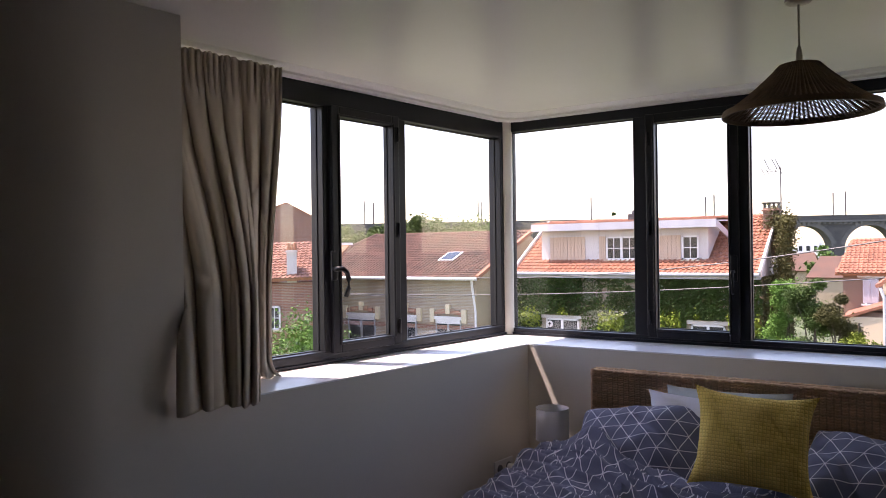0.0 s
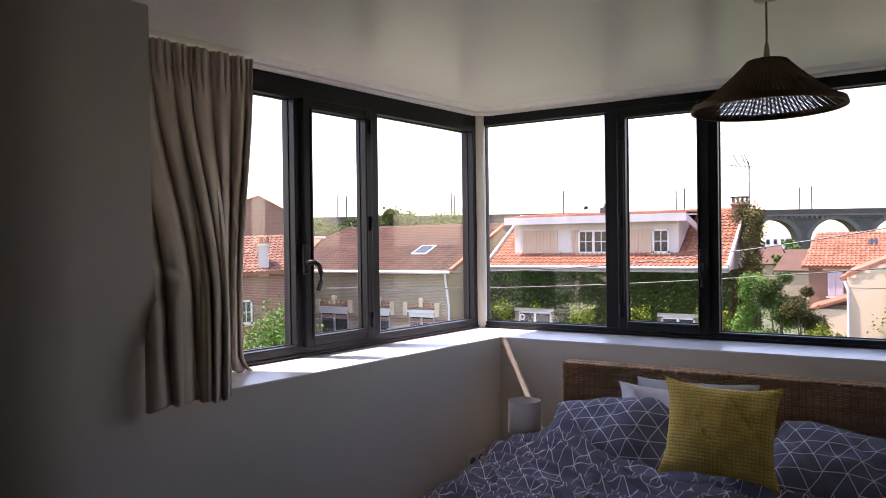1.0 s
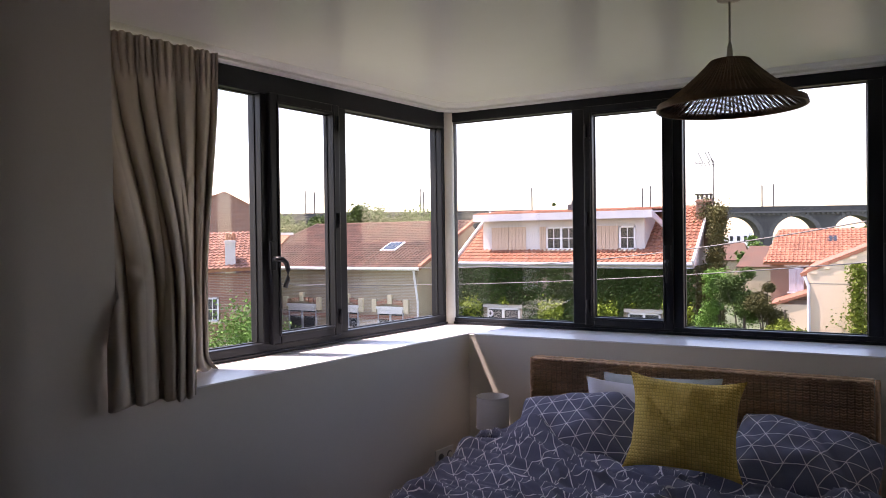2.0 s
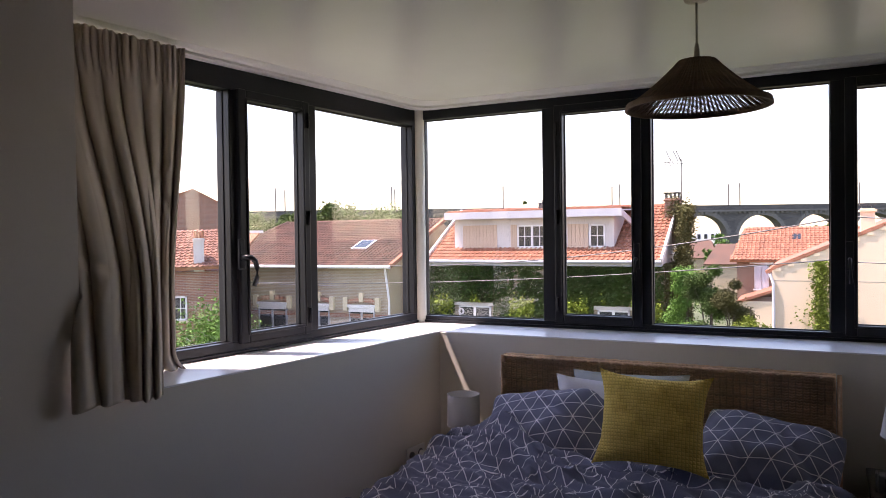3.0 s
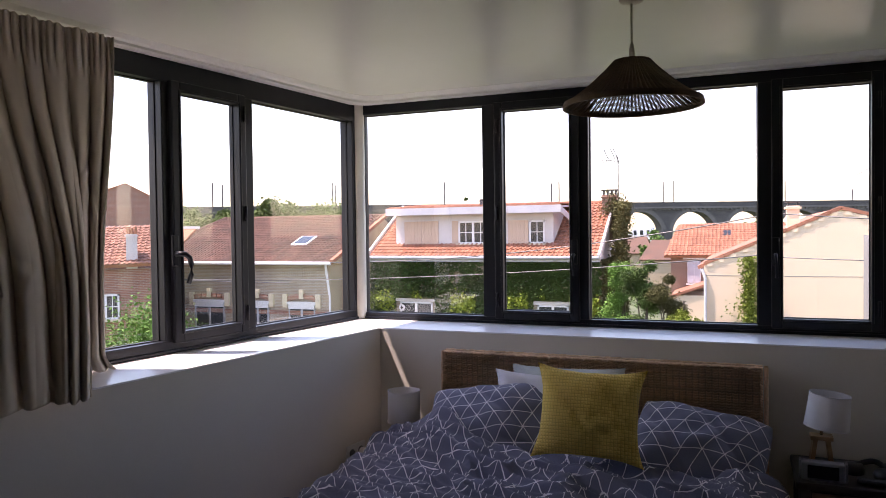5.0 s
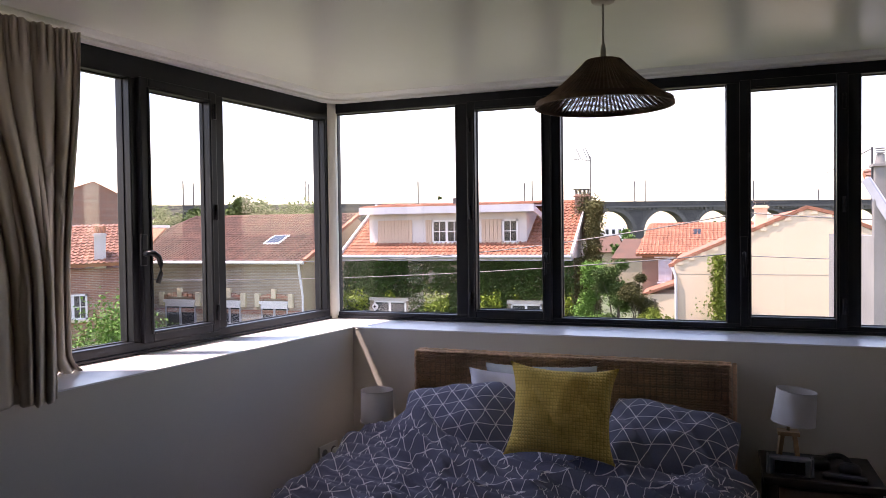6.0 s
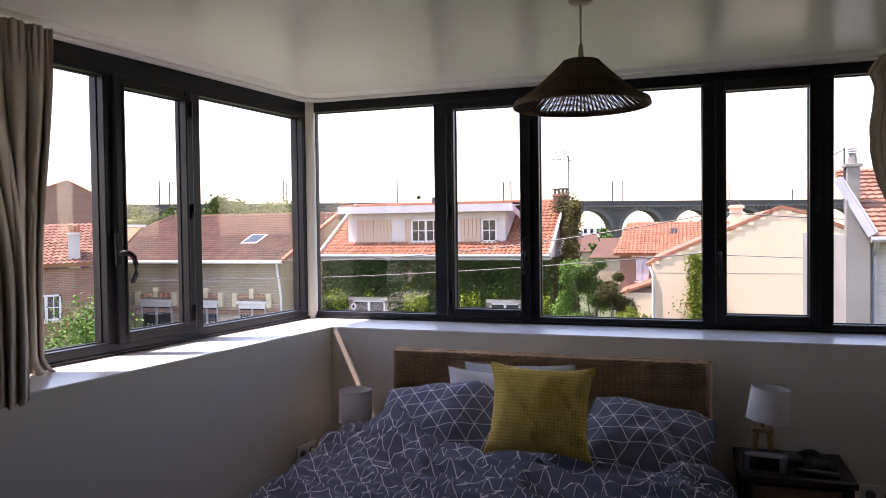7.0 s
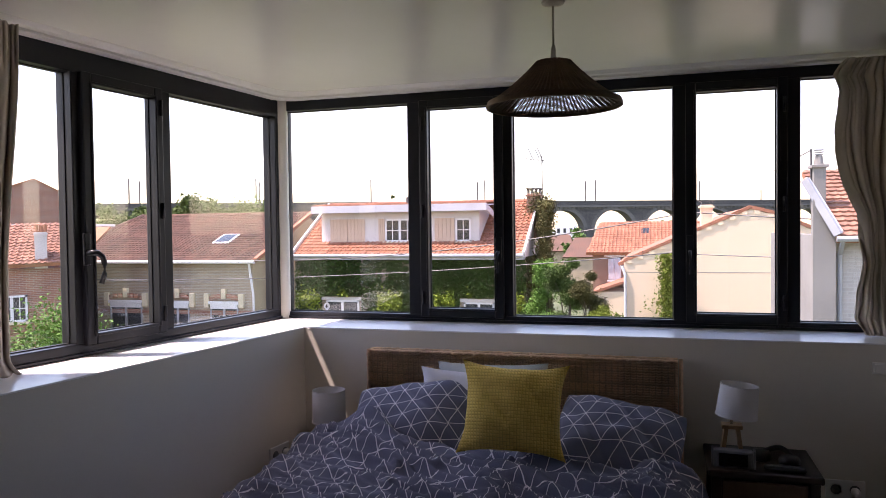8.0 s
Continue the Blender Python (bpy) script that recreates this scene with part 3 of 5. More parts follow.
def duvet_xyz(u, v):
    """u across, v from the foot (0) to the pillows (1)."""
    y = 1.05 + 2.02 * v
    left, right = -1.90, 0.46
    x = left + (right - left) * u
    # the cover runs over the mattress edge and hangs down its sides
    el, er = -1.44 - 0.02 * noise.noise(Vector((y * 3, 1, 1))), 0.05
    top = 0.675 + 0.03 * sstep(2.2, 2.7, y) + 0.05 * sstep(2.72, 3.02, y) * sstep(-1.0, -1.25, x)
    out = max(el - x, x - er, 0.0)
    bend = min(out / 0.16, 1.0)
    xx = x
    if out:
        edge, sg = (el, -1) if x < el else (er, 1)
        reach = 0.10 * math.sin(bend * math.pi / 2) + 0.03 * max(0.0, out - 0.16)
        xx = edge + sg * reach
        top -= 0.10 * (1 - math.cos(bend * math.pi / 2)) + max(0.0, out - 0.16)
    k = folds(x, y)
    # pushed up in a crumpled heap beside the pillow
    heap = math.exp(-((x + 1.17) / 0.17) ** 2) * sstep(2.55, 2.98, y)
    z = top + k * (1 - 0.5 * bend) - 0.040 + 0.09 * heap
    z -= 0.05 * sstep(2.86, 3.07, y) * (1 - heap)
    return (xx + (k * 0.6 * bend * (1 if x > er else -1) if out else 0.0), y + 0.25 * k * heap, max(z, 0.18))


def print_uv(ob, fn):
    layer = ob.data.uv_layers.new(name="UVMap")
    for poly in ob.data.polygons:
        for li in poly.loop_indices:
            layer.data[li].uv = fn(ob.data.loops[li].vertex_index)


NU, NV = 270, 290
v_, f_ = grid_mesh(NU, NV, duvet_xyz)
duvet = raw("duvet", v_, f_, NAVY, smooth=True)
print_uv(duvet, lambda k: (k % (NU + 1) / NU * 2.36, k // (NU + 1) / NV * 2.15))
sm = duvet.modifiers.new("thick", "SOLIDIFY")
sm.thickness, sm.offset = 0.025, -1
tagged(duvet, "crumpled navy duvet with thin white line print on bed", "duvet")


def pillow_mesh(w, h, th, nu=44, seed=0.0, ears=0.0, pinch=0.05, crease=0.0):
    """A stuffed square: x across, z up, y thickness, base at z = 0."""
    vs, fs = [], []
    for sgn in (-1, 1):
        base = len(vs)
        for j in range(nu + 1):
            for i in range(nu + 1):
                a, b = i / nu * 2 - 1, j / nu * 2 - 1
                prof = ((1 - abs(a) ** 2.4) * (1 - abs(b) ** 2.4))
                prof = max(prof, 0) ** 0.55
                x = a * w / 2 * (1 - pinch * (1 - b * b) ) * (1 + ears * (a * b) ** 4)
                z = b * h / 2 * (1 - pinch * (1 - a * a)) * (1 + ears * (a * b) ** 4)
                k = noise.noise(Vector((a * 1.6 + seed, b * 1.6, sgn * 2.0)))
                dent = crease * (1 - abs(math.sin(3.2 * a + 2.2 * b + seed))) ** 4 * prof
                y = sgn * (th / 2 * prof * (1 + 0.25 * k) - dent) + 0.01 * noise.noise(Vector((a * 3 + seed, b * 3, 5.0)))
                vs.append((x, y, z + h / 2))
        for j in range(nu):
            for i in range(nu):
                q = [base + j * (nu + 1) + i, base + j * (nu + 1) + i + 1, base + (j + 1) * (nu + 1) + i + 1, base + (j + 1) * (nu + 1) + i]
                fs.append(q if sgn < 0 else q[::-1])
    return vs, fs


def waffle_mat():
    m, n, l, b = nodes_of("mustard_waffle_knit")
    tc, sep = n.new("ShaderNodeTexCoord"), n.new("ShaderNodeSeparateXYZ")
    l.new(tc.outputs["Object"], sep.inputs[0])

    def mth(op, a, c):
        x = n.new("ShaderNodeMath")
        x.operation = op
        for i, v in enumerate((a, c)):
            if isinstance(v, (int, float)):
                x.inputs[i].default_value = v
            else:
                l.new(v, x.inputs[i])
        return x.outputs[0]
    sx = mth("ABSOLUTE", mth("SINE", mth("MULTIPLY", sep.outputs["X"], math.pi / 0.0130), 0), 0)
    sz = mth("ABSOLUTE", mth("SINE", mth("MULTIPLY", sep.outputs["Z"], math.pi / 0.0130), 0), 0)
    h = mth("MINIMUM", sx, sz)
    no = n.new("ShaderNodeTexNoise")
    no.inputs["Scale"].default_value, no.inputs["Detail"].default_value = 300, 3
    l.new(tc.outputs["Object"], no.inputs["Vector"])
    hh = mth("ADD", h, mth("MULTIPLY", no.outputs["Fac"], 0.25))
    rp = n.new("ShaderNodeValToRGB")
    rp.color_ramp.elements[0].position, rp.color_ramp.elements[1].position = 0.02, 0.5
    rp.color_ramp.elements[0].color, rp.color_ramp.elements[1].color = (0.46, 0.31, 0.055, 1), (0.80, 0.56, 0.13, 1)
    l.new(hh, rp.inputs[0])
    l.new(rp.outputs["Color"], b.inputs["Base Color"])
    b.inputs["Roughness"].default_value = 0.9
    bp = n.new("ShaderNodeBump")
    bp.inputs["Strength"].default_value, bp.inputs["Distance"].default_value = 0.55, 0.005
    l.new(hh, bp.inputs["Height"])
    l.new(bp.outputs["Normal"], b.inputs["Normal"])
    return m


WHITECOT = mat("white_cotton", (0.74, 0.72, 0.78), 0.9, 0.05, 4, 300, 0.2)
GREYCOT = mat("pale_grey_cotton", (0.50, 0.53, 0.54), 0.9, 0.12, 9, 300, 0.2)
pv, pf = pillow_mesh(0.39, 0.335, 0.15, 60, 1.0, 0.11, 0.05, 0.012)
cush = raw("cushion", pv, pf, waffle_mat(), smooth=True)
cush.matrix_basis = pose(-0.550, 2.79, 0.748, -19, 2.0, 4)
tagged(cush, "mustard yellow waffle-knit square cushion leaning on pillows", "cushion")
pv, pf = pillow_mesh(0.54, 0.40, 0.13, 36, 4.0, 0.05, 0.04, 0.015)
pil = raw("pillow", pv, pf, WHITECOT, smooth=True)
pil.matrix_basis = pose(-0.765, 3.13, 0.585, -8, 1, 0)
tagged(pil, "white cotton pillow against the headboard", "pillow", group="pillows")
pv, pf = pillow_mesh(0.50, 0.40, 0.12, 36, 7.0, 0.03, 0.04, 0.02)
pil = raw("pillow", pv, pf, GREYCOT, smooth=True)
pil.matrix_basis = pose(-0.715, 3.22, 0.61, -4, -1, 0)
tagged(pil, "pale grey pillow behind the white one", "pillow", group="pillows")
for x, y, z, w, h, th, tilt, turn, sd in ((-1.01, 2.89, 0.645, 0.58, 0.40, 0.18, -48, 2, 2.0), (-0.19, 2.87, 0.64, 0.52, 0.42, 0.20, -58, -6, 5.0)):
    pv, pf = pillow_mesh(w, h, th, 60, sd, -0.05, 0.02, 0.012)
    pil = raw("pillow", pv, pf, NAVY, smooth=True)
    print_uv(pil, lambda k: (pv[k][0] * 1.05 + sd, pv[k][2] * 1.05))
    pil.matrix_basis = pose(x, y, z, tilt, -7 if x < -0.5 else 7, turn)
    tagged(pil, "plump navy pillow with thin white line print", "pillow", group="pillows")

# ---- bedside tables, lamps and small things ----
SHADE = mat("pale_fabric_shade", (0.66, 0.64, 0.66), 0.9, 0.05, 6, 500, 0.2, depth=0.002)
LIGHTWOOD = mat("light_oak", (0.42, 0.27, 0.14), 0.5, 0.2, 6, 90, 0.1)
CHROME = mat("brushed_metal", (0.6, 0.6, 0.6), 0.25, 0.05, 5, 200, 0, metal=1.0)
BLACKP = mat("black_plastic", (0.012, 0.012, 0.013), 0.4, 0.2, 6, 200, 0.05)
SCREEN = mat("dark_display", (0.01, 0.011, 0.013), 0.08, 0.05, 3, 50, 0)
GREYP = mat("silver_grey_plastic", (0.16, 0.16, 0.17), 0.45, 0.1, 6, 200, 0.03)
BASKET = mat("brown_drawer_front", (0.13, 0.075, 0.04), 0.5, 0.25, 5, 70, 0.1)


def bedside_table(x0, x1, y0, y1, top, label):
    t = empty("bedside_table", pose((x0 + x1) / 2, (y0 + y1) / 2, 0))
    tagged(t, label, "bedside table", group="bedside tables")
    w, d = (x1 - x0) / 2, (y1 - y0) / 2
    part("tabletop", boxes((-w, w, -d, d, top - 0.028, top), bevel=0.006), DARKWOOD, t)
    part("drawer_front", boxes((-w + 0.055, w - 0.055, -d + 0.012, -d + 0.03, top - 0.17, top - 0.04), bevel=0.004), BASKET, t, "brown wooden drawer front")
    part("carcass", boxes((-w + 0.045, w - 0.045, -d + 0.031, d - 0.02, top - 0.19, top - 0.03)), DARKWOOD, t)
    part("shelf", boxes((-w + 0.02, w - 0.02, -d + 0.02, d - 0.02, 0.14, 0.16)), DARKWOOD, t)
    for sx in (-w + 0.012, w - 0.05):
        for sy in (-d + 0.012, d - 0.05):
            part("leg", boxes((sx, sx + 0.038, sy, sy + 0.038, 0, top - 0.028), bevel=0.003), DARKWOOD, t)
    return t


def table_lamp(x, y, z, r0, r1, h, base, tilt, label):
    t = empty("table_lamp", pose(x, y, z))
    tagged(t, label, "table lamp", group="bedside lamps")
    zs = base + 0.035
    bm = lathe([(r1, zs), (r0, zs + h), (r0 - 0.002, zs + h), (r1 - 0.002, zs)], 48, False)
    sh = part("shade", bm, SHADE, t, "pale fabric drum shade", smooth=True)
    sh.matrix_basis = pose(0, 0, 0, 0, tilt, 0)
    for rr, zz in ((r0, zs + h), (r1, zs)):
        bm = bmesh.new()
        weave_ring(bm, rr, zz, 0.002, 0.0015, 48, 0)
        part("trim", bm, SHADE, sh)
    part("stem", tube(bmesh.new(), [(0, 0, base), (0, 0, zs + h * 0.5)], 0.006, 12), CHROME, t, "metal stem", smooth=True)
    # open trapezium of light wood
    b = base
    bm = bmesh.new()
    for sgn in (-1, 1):
        box(bm, -0.008, 0.008, -0.03, 0.03, 0, b, 0.002, Matrix.Translation((sgn * 0.038, 0, 0)) @ Matrix.Rotation(-sgn * 0.13, 4, "Y"))
    box(bm, -0.052, 0.052, -0.03, 0.03, 0.0, 0.014, 0.002)
    box(bm, -0.04, 0.04, -0.03, 0.03, b - 0.016, b, 0.002)
    part("wooden_base", bm, LIGHTWOOD, t, "open light wood base")
    return t


bedside_table(0.19, 0.60, 3.00, 3.37, 0.675, "dark-stained wooden bedside table with drawer beside bed")
bedside_table(-1.70, -1.46, 3.08, 3.37, 0.54, "dark wooden bedside table in the corner by the bed")
table_lamp(0.292, 3.20, 0.675, 0.073, 0.081, 0.128, 0.135, 6, "bedside lamp with white shade and open oak base")
table_lamp(-1.502, 3.17, 0.54, 0.077, 0.079, 0.148, 0.14, 0, "bedside lamp with pale shade standing in the corner")

radio = empty("clock_radio", pose(0.285, 3.055, 0.676, 0, 0, -4))
tagged(radio, "grey clock radio with dark display on bedside table", "clock radio")
part("casing", boxes((-0.072, 0.072, -0.02, 0.03, 0, 0.068), bevel=0.006), GREYP, radio)
part("display", boxes((-0.052, 0.052, -0.0225, -0.0195, 0.010, 0.058), bevel=0.001), SCREEN, radio, "dark blank display")
for sx in (-0.082, 0.0725):
    part("side_cover", boxes((sx, sx + 0.0095, -0.018, 0.028, 0.002, 0.072), bevel=0.004), GREYP, radio)

# headphones lying folded
hp = empty("headphones", pose(0.455, 3.15, 0.677, 0, 0, -18))
tagged(hp, "black folded headphones lying on bedside table", "headphones")
for sx in (-0.06, 0.05):
    c = part("ear_cup", lathe([(0.025, 0.0), (0.038, 0.006), (0.04, 0.024), (0.032, 0.04), (0.015, 0.043)], 28), BLACKP, hp, smooth=True)
    c.matrix_basis = pose(sx, 0.0 if sx < 0 else -0.02, 0.0)
part("headband", tube(bmesh.new(), [(-0.06 + 0.115 * t / 14, 0.07 * math.sin(math.pi * t / 14), 0.03 + 0.012 * math.sin(math.pi * t / 14)) for t in range(15)], 0.011, 10), BLACKP, hp, smooth=True)
case = part("spectacle_case", boxes((-0.075, 0.075, -0.02, 0.02, 0, 0.022), bevel=0.009), BLACKP)
case.matrix_basis = pose(0.47, 3.05, 0.677, 0, 0, -10)
tagged(case, "black case lying on the bedside table", "case")

PLATE = mat("white_switch_plastic", (0.75, 0.74, 0.72), 0.35, 0.03, 5, 100, 0)


def wall_plate(name, m, w, h, label, plug=False):
    s = empty(name, m)
    tagged(s, label, name.replace("_", " "))
    part("plate", boxes((-w / 2, w / 2, -0.009, 0, -h / 2, h / 2), bevel=0.003), PLATE, s)
    if plug:
        for sx in ((-0.036, 0.036) if w > 0.1 else (0.0,)):
            k = part("socket_well", lathe([(0.02, 0.0), (0.02, 0.003), (0.017, 0.0035)], 24), GREYP, s)
            k.matrix_basis = pose(sx, -0.0092, 0, 90)
        k = part("plug", lathe([(0.017, 0.0), (0.018, 0.02), (0.012, 0.034), (0.006, 0.045)], 18), PLATE, s, "white plug with cord")
        k.matrix_basis = pose(0.036 if w > 0.1 else 0, -0.013, -0.004, 90)
        part("plug_cord", tube(bmesh.new(), [(0.03, -0.055, -0.005), (0.02, -0.065, -0.06), (0.05, -0.04, -0.2), (0.06, -0.03, -0.42)], 0.003, 6), PLATE, s)
    else:
        part("rocker", boxes((-w * 0.33, w * 0.33, -0.013, -0.008, -h * 0.36, h * 0.36), bevel=0.002), PLATE, s)
    return s


wall_plate("light_switch", pose(0.875, GLASS_Y - SILL_D, 1.028), 0.052, 0.048, "white light switch below the sill")
wall_plate("wall_socket", pose(0.75, GLASS_Y - SILL_D, 0.515), 0.15, 0.078, "white double wall socket near bedside table", True)
wall_plate("wall_socket", LEFT @ pose(-0.58, -SILL_D, 0.545), 0.15, 0.08, "white double wall socket with plug beside bed", True)


# ---- outside: ground and materials ----
GZ = -4.2
GRASS = mat("garden_ground", (0.09, 0.11, 0.05), 0.95, 0.4, 0.4, 6, 0.3)
TILE_O = mat("orange_clay_tiles", (0.33, 0.135, 0.078), 0.8, 0.3, 1.5, 20, 0.2, each=0.35)
TILE_B = mat("brown_clay_tiles", (0.19, 0.095, 0.065), 0.85, 0.3, 1.2, 20, 0.2, each=0.4, second=(0.11, 0.068, 0.05))
TILE_F = mat("mixed_brown_tiles", (0.27, 0.13, 0.085), 0.85, 0.3, 3, 20, 0.2, each=0.45)
RENDER_W = mat("pale_render", (0.58, 0.53, 0.51), 0.9, 0.12, 0.8, 25, 0.15)
RENDER_Y = mat("cream_render", (0.78, 0.61, 0.43), 0.9, 0.05, 0.5, 40, 0.1)
RENDER_G = mat("grey_render", (0.23, 0.22, 0.205), 0.9, 0.2, 0.8, 20, 0.15)
RENDER_T = mat("ochre_render", (0.42, 0.33, 0.22), 0.9, 0.15, 0.8, 20, 0.15)
BRICK_T = brick_mat("tan_brick", (0.36, 0.27, 0.19), (0.29, 0.21, 0.15), (0.42, 0.38, 0.32))
BRICK_R = brick_mat("red_brick", (0.33, 0.14, 0.09), (0.25, 0.11, 0.08), (0.35, 0.28, 0.22))
BRICK_W = brick_mat("pale_brick", (0.5, 0.46, 0.42), (0.42, 0.39, 0.36), (0.5, 0.48, 0.45))
STONE_V = brick_mat("viaduct_stone", (0.085, 0.082, 0.078), (0.055, 0.055, 0.055), (0.11, 0.105, 0.10), 0.9, 0.45)
STONE_L = mat("light_stone", (0.13, 0.127, 0.12), 0.9, 0.2, 0.4, 8, 0.2)
WHITEW = mat("white_joinery", (0.72, 0.70, 0.70), 0.5, 0.06, 2, 60, 0.03)
FASCIA = mat("pale_lilac_boards", (0.50, 0.48, 0.51), 0.6, 0.12, 1.5, 30, 0.08)
ZINC = mat("zinc_gutter", (0.36, 0.37, 0.40), 0.5, 0.15, 2, 60, 0.03, metal=0.3)
SHUT = mat("faded_peach_shutter", (0.55, 0.40, 0.30), 0.8, 0.1, 2, 50, 0.1)
QUOIN = mat("buff_stone", (0.62, 0.53, 0.38), 0.9, 0.1, 2, 40, 0.1)
ROOM_D = mat("dark_window_pane", (0.03, 0.035, 0.04), 0.08, 0.3, 1.5, 10, 0)
POT = mat("terracotta_pot", (0.34, 0.15, 0.08), 0.85, 0.2, 4, 40, 0.1)
METAL_D = mat("dark_steel", (0.05, 0.05, 0.055), 0.5, 0.2, 2, 60, 0.05)
LEAF_D = mat("ivy_leaf", (0.052, 0.090, 0.022), 0.6, 0.4, 0.7, 3, 0, each=0.5, spec=0.15)
LEAF_Y = mat("yellow_green_leaf", (0.17, 0.22, 0.03), 0.6, 0.3, 0.7, 3, 0, each=0.4, spec=0.15)
LEAF_M = mat("garden_leaf", (0.075, 0.11, 0.03), 0.6, 0.35, 0.7, 3, 0, each=0.5, spec=0.15)
LEAF_B = mat("bright_leaf", (0.09, 0.18, 0.035), 0.6, 0.35, 0.7, 3, 0, each=0.5, spec=0.15)
LEAF_O = mat("olive_brown_leaf", (0.075, 0.072, 0.026), 0.7, 0.4, 0.9, 4, 0, each=0.5, spec=0.15)
LEAF_P = mat("pale_leaf", (0.15, 0.21, 0.075), 0.7, 0.3, 0.7, 3, 0, each=0.4, spec=0.15)
BARK = mat("bark", (0.08, 0.06, 0.045), 0.95, 0.3, 3, 30, 0.4)

tagged(raw("ground", [(-2500, -600, GZ), (2500, -600, GZ), (2500, 3000, GZ), (-2500, 3000, GZ)], [(0, 1, 2, 3)], GRASS), "green and earthy ground of gardens", "ground", kind="structure")


def tile_slope(name, o, u, v, material, parent, tw=0.25, th=0.34, keep=None, label="", wave=1.0):
    """Rows of curved clay tiles, each lapping the one below, on the slope from o along u (eave) and v (up)."""
    o, u, v = Vector(o), Vector(u), Vector(v)
    lu, lv = u.length, v.length
    ud, vd = u / lu, v / lv
    nrm = ud.cross(vd)
    nu, nv = max(1, round(lu / tw)), max(1, round(lv / th))
    tw, th = lu / nu, lv / nv
    rnd = random.Random(int(lu * 100) + nv)
    vs, fs = [], []
    prof = ((0.0, 0.012), (0.2, 0.0), (0.45, 0.0), (0.62, 0.03), (0.82, 0.042), (1.0, 0.014))
    for j in range(nv):
        for i in range(nu):
            cu, cv = (i + 0.5) / nu, (j + 0.5) / nv
            if keep and not keep(cu * lu, cv * lv):
                continue
            base = len(vs)
            dz = rnd.uniform(-0.006, 0.006)
            for lap in (0, 1):
                for a, h in prof:
                    p = o + ud * ((i + a) * tw) + vd * ((j + lap * 1.08) * th) + nrm * (h * wave + dz * wave + (0.045 if lap == 0 else 0.008))
                    vs.append(p)
            for a, h in prof:
                vs.append(o + ud * ((i + a) * tw) + vd * (j * th) + nrm * (dz + 0.004))
            k = len(prof)
            for a in range(k - 1):
                fs.append((base + a, base + a + 1, base + k + a + 1, base + k + a))
                fs.append((base + 2 * k + a, base + 2 * k + a + 1, base + a + 1, base + a))
    return tagged(raw(name, vs, fs, material, parent, label), kind="stuff")


def slab(bm, pts, th):
    """A board of a given thickness under a flat polygon."""
    pts = [Vector(p) for p in pts]
    n = (pts[1] - pts[0]).cross(pts[2] - pts[0]).normalized()
    if n.z < 0:
        n = -n
    a = [bm.verts.new(p) for p in pts]
    b = [bm.verts.new(p - n * th) for p in pts]
    bm.faces.new(a)
    bm.faces.new(b[::-1])
    for i in range(len(pts)):
        j = (i + 1) % len(pts)
        bm.faces.new((a[i], b[i], b[j], a[j]))
    return bm


def bar(bm, a, b, w, h):
    """A square board from a to b."""
    a, b = Vector(a), Vector(b)
    d = (b - a)
    m = Matrix.Translation((a + b) / 2) @ d.to_track_quat("X", "Z").to_matrix().to_4x4()
    box(bm, -d.length / 2, d.length / 2, -w / 2, w / 2, -h / 2, h / 2, 0, m)
    return bm


def house_window(parent, x0, x1, y, z0, z1, leaves=2, bars=1, frame_mat=None, surround=None):
    """A casement in a wall that faces -y, set into a reveal."""
    fm = frame_mat or WHITEW
    w = empty("window", pose((x0 + x1) / 2, y, z0), parent)
    hw, h = (x1 - x0) / 2, z1 - z0
    fr = bmesh.new()
    for a, b, c, d in ((-hw, -hw + 0.07, 0, h), (hw - 0.07, hw, 0, h), (-hw, hw, h - 0.07, h), (-hw, hw, 0, 0.07)):
        box(fr, a, b, -0.03, 0.05, c, d)
    for k in range(1, leaves):
        cx_ = -hw + 2 * hw * k / leaves
        box(fr, cx_ - 0.05, cx_ + 0.05, -0.035, 0.05, 0.001, h - 0.001)
    for k in range(leaves if bars else 0):
        a = -hw + 2 * hw * k / leaves
        b = a + 2 * hw / leaves
        box(fr, (a + b) / 2 - 0.016, (a + b) / 2 + 0.016, -0.02, 0.03, 0.01, h - 0.01)
        for q in range(1, bars + 1):
            zz = h * q / (bars + 1)
            box(fr, a, b, -0.021, 0.03, zz - 0.016, zz + 0.016)
    part("frame", fr, fm, w)
    part("pane", boxes((-hw + 0.01, hw - 0.01, 0.0, 0.012, 0.01, h - 0.01)), ROOM_D, w)
    part("sill", boxes((-hw - 0.08, hw + 0.08, -0.12, 0.02, -0.09, -0.005)), surround or QUOIN, w)
    return w


def shutter(parent, x0, x1, y, z0, z1):
    s = empty("shutter", pose(x0, y, z0), parent)
    n = max(3, int((x1 - x0) / 0.16))
    for i in range(n):
        a = (x1 - x0) / n
        part("board", boxes((i * a + 0.004, (i + 1) * a - 0.004, -0.03, 0.0, 0, z1 - z0)), SHUT, s)
    for q in (0.2, 0.8):
        part("strap", boxes((0.02, x1 - x0 - 0.02, -0.038, -0.03, (z1 - z0) * q - 0.025, (z1 - z0) * q + 0.025)), SHUT, s)
    return s


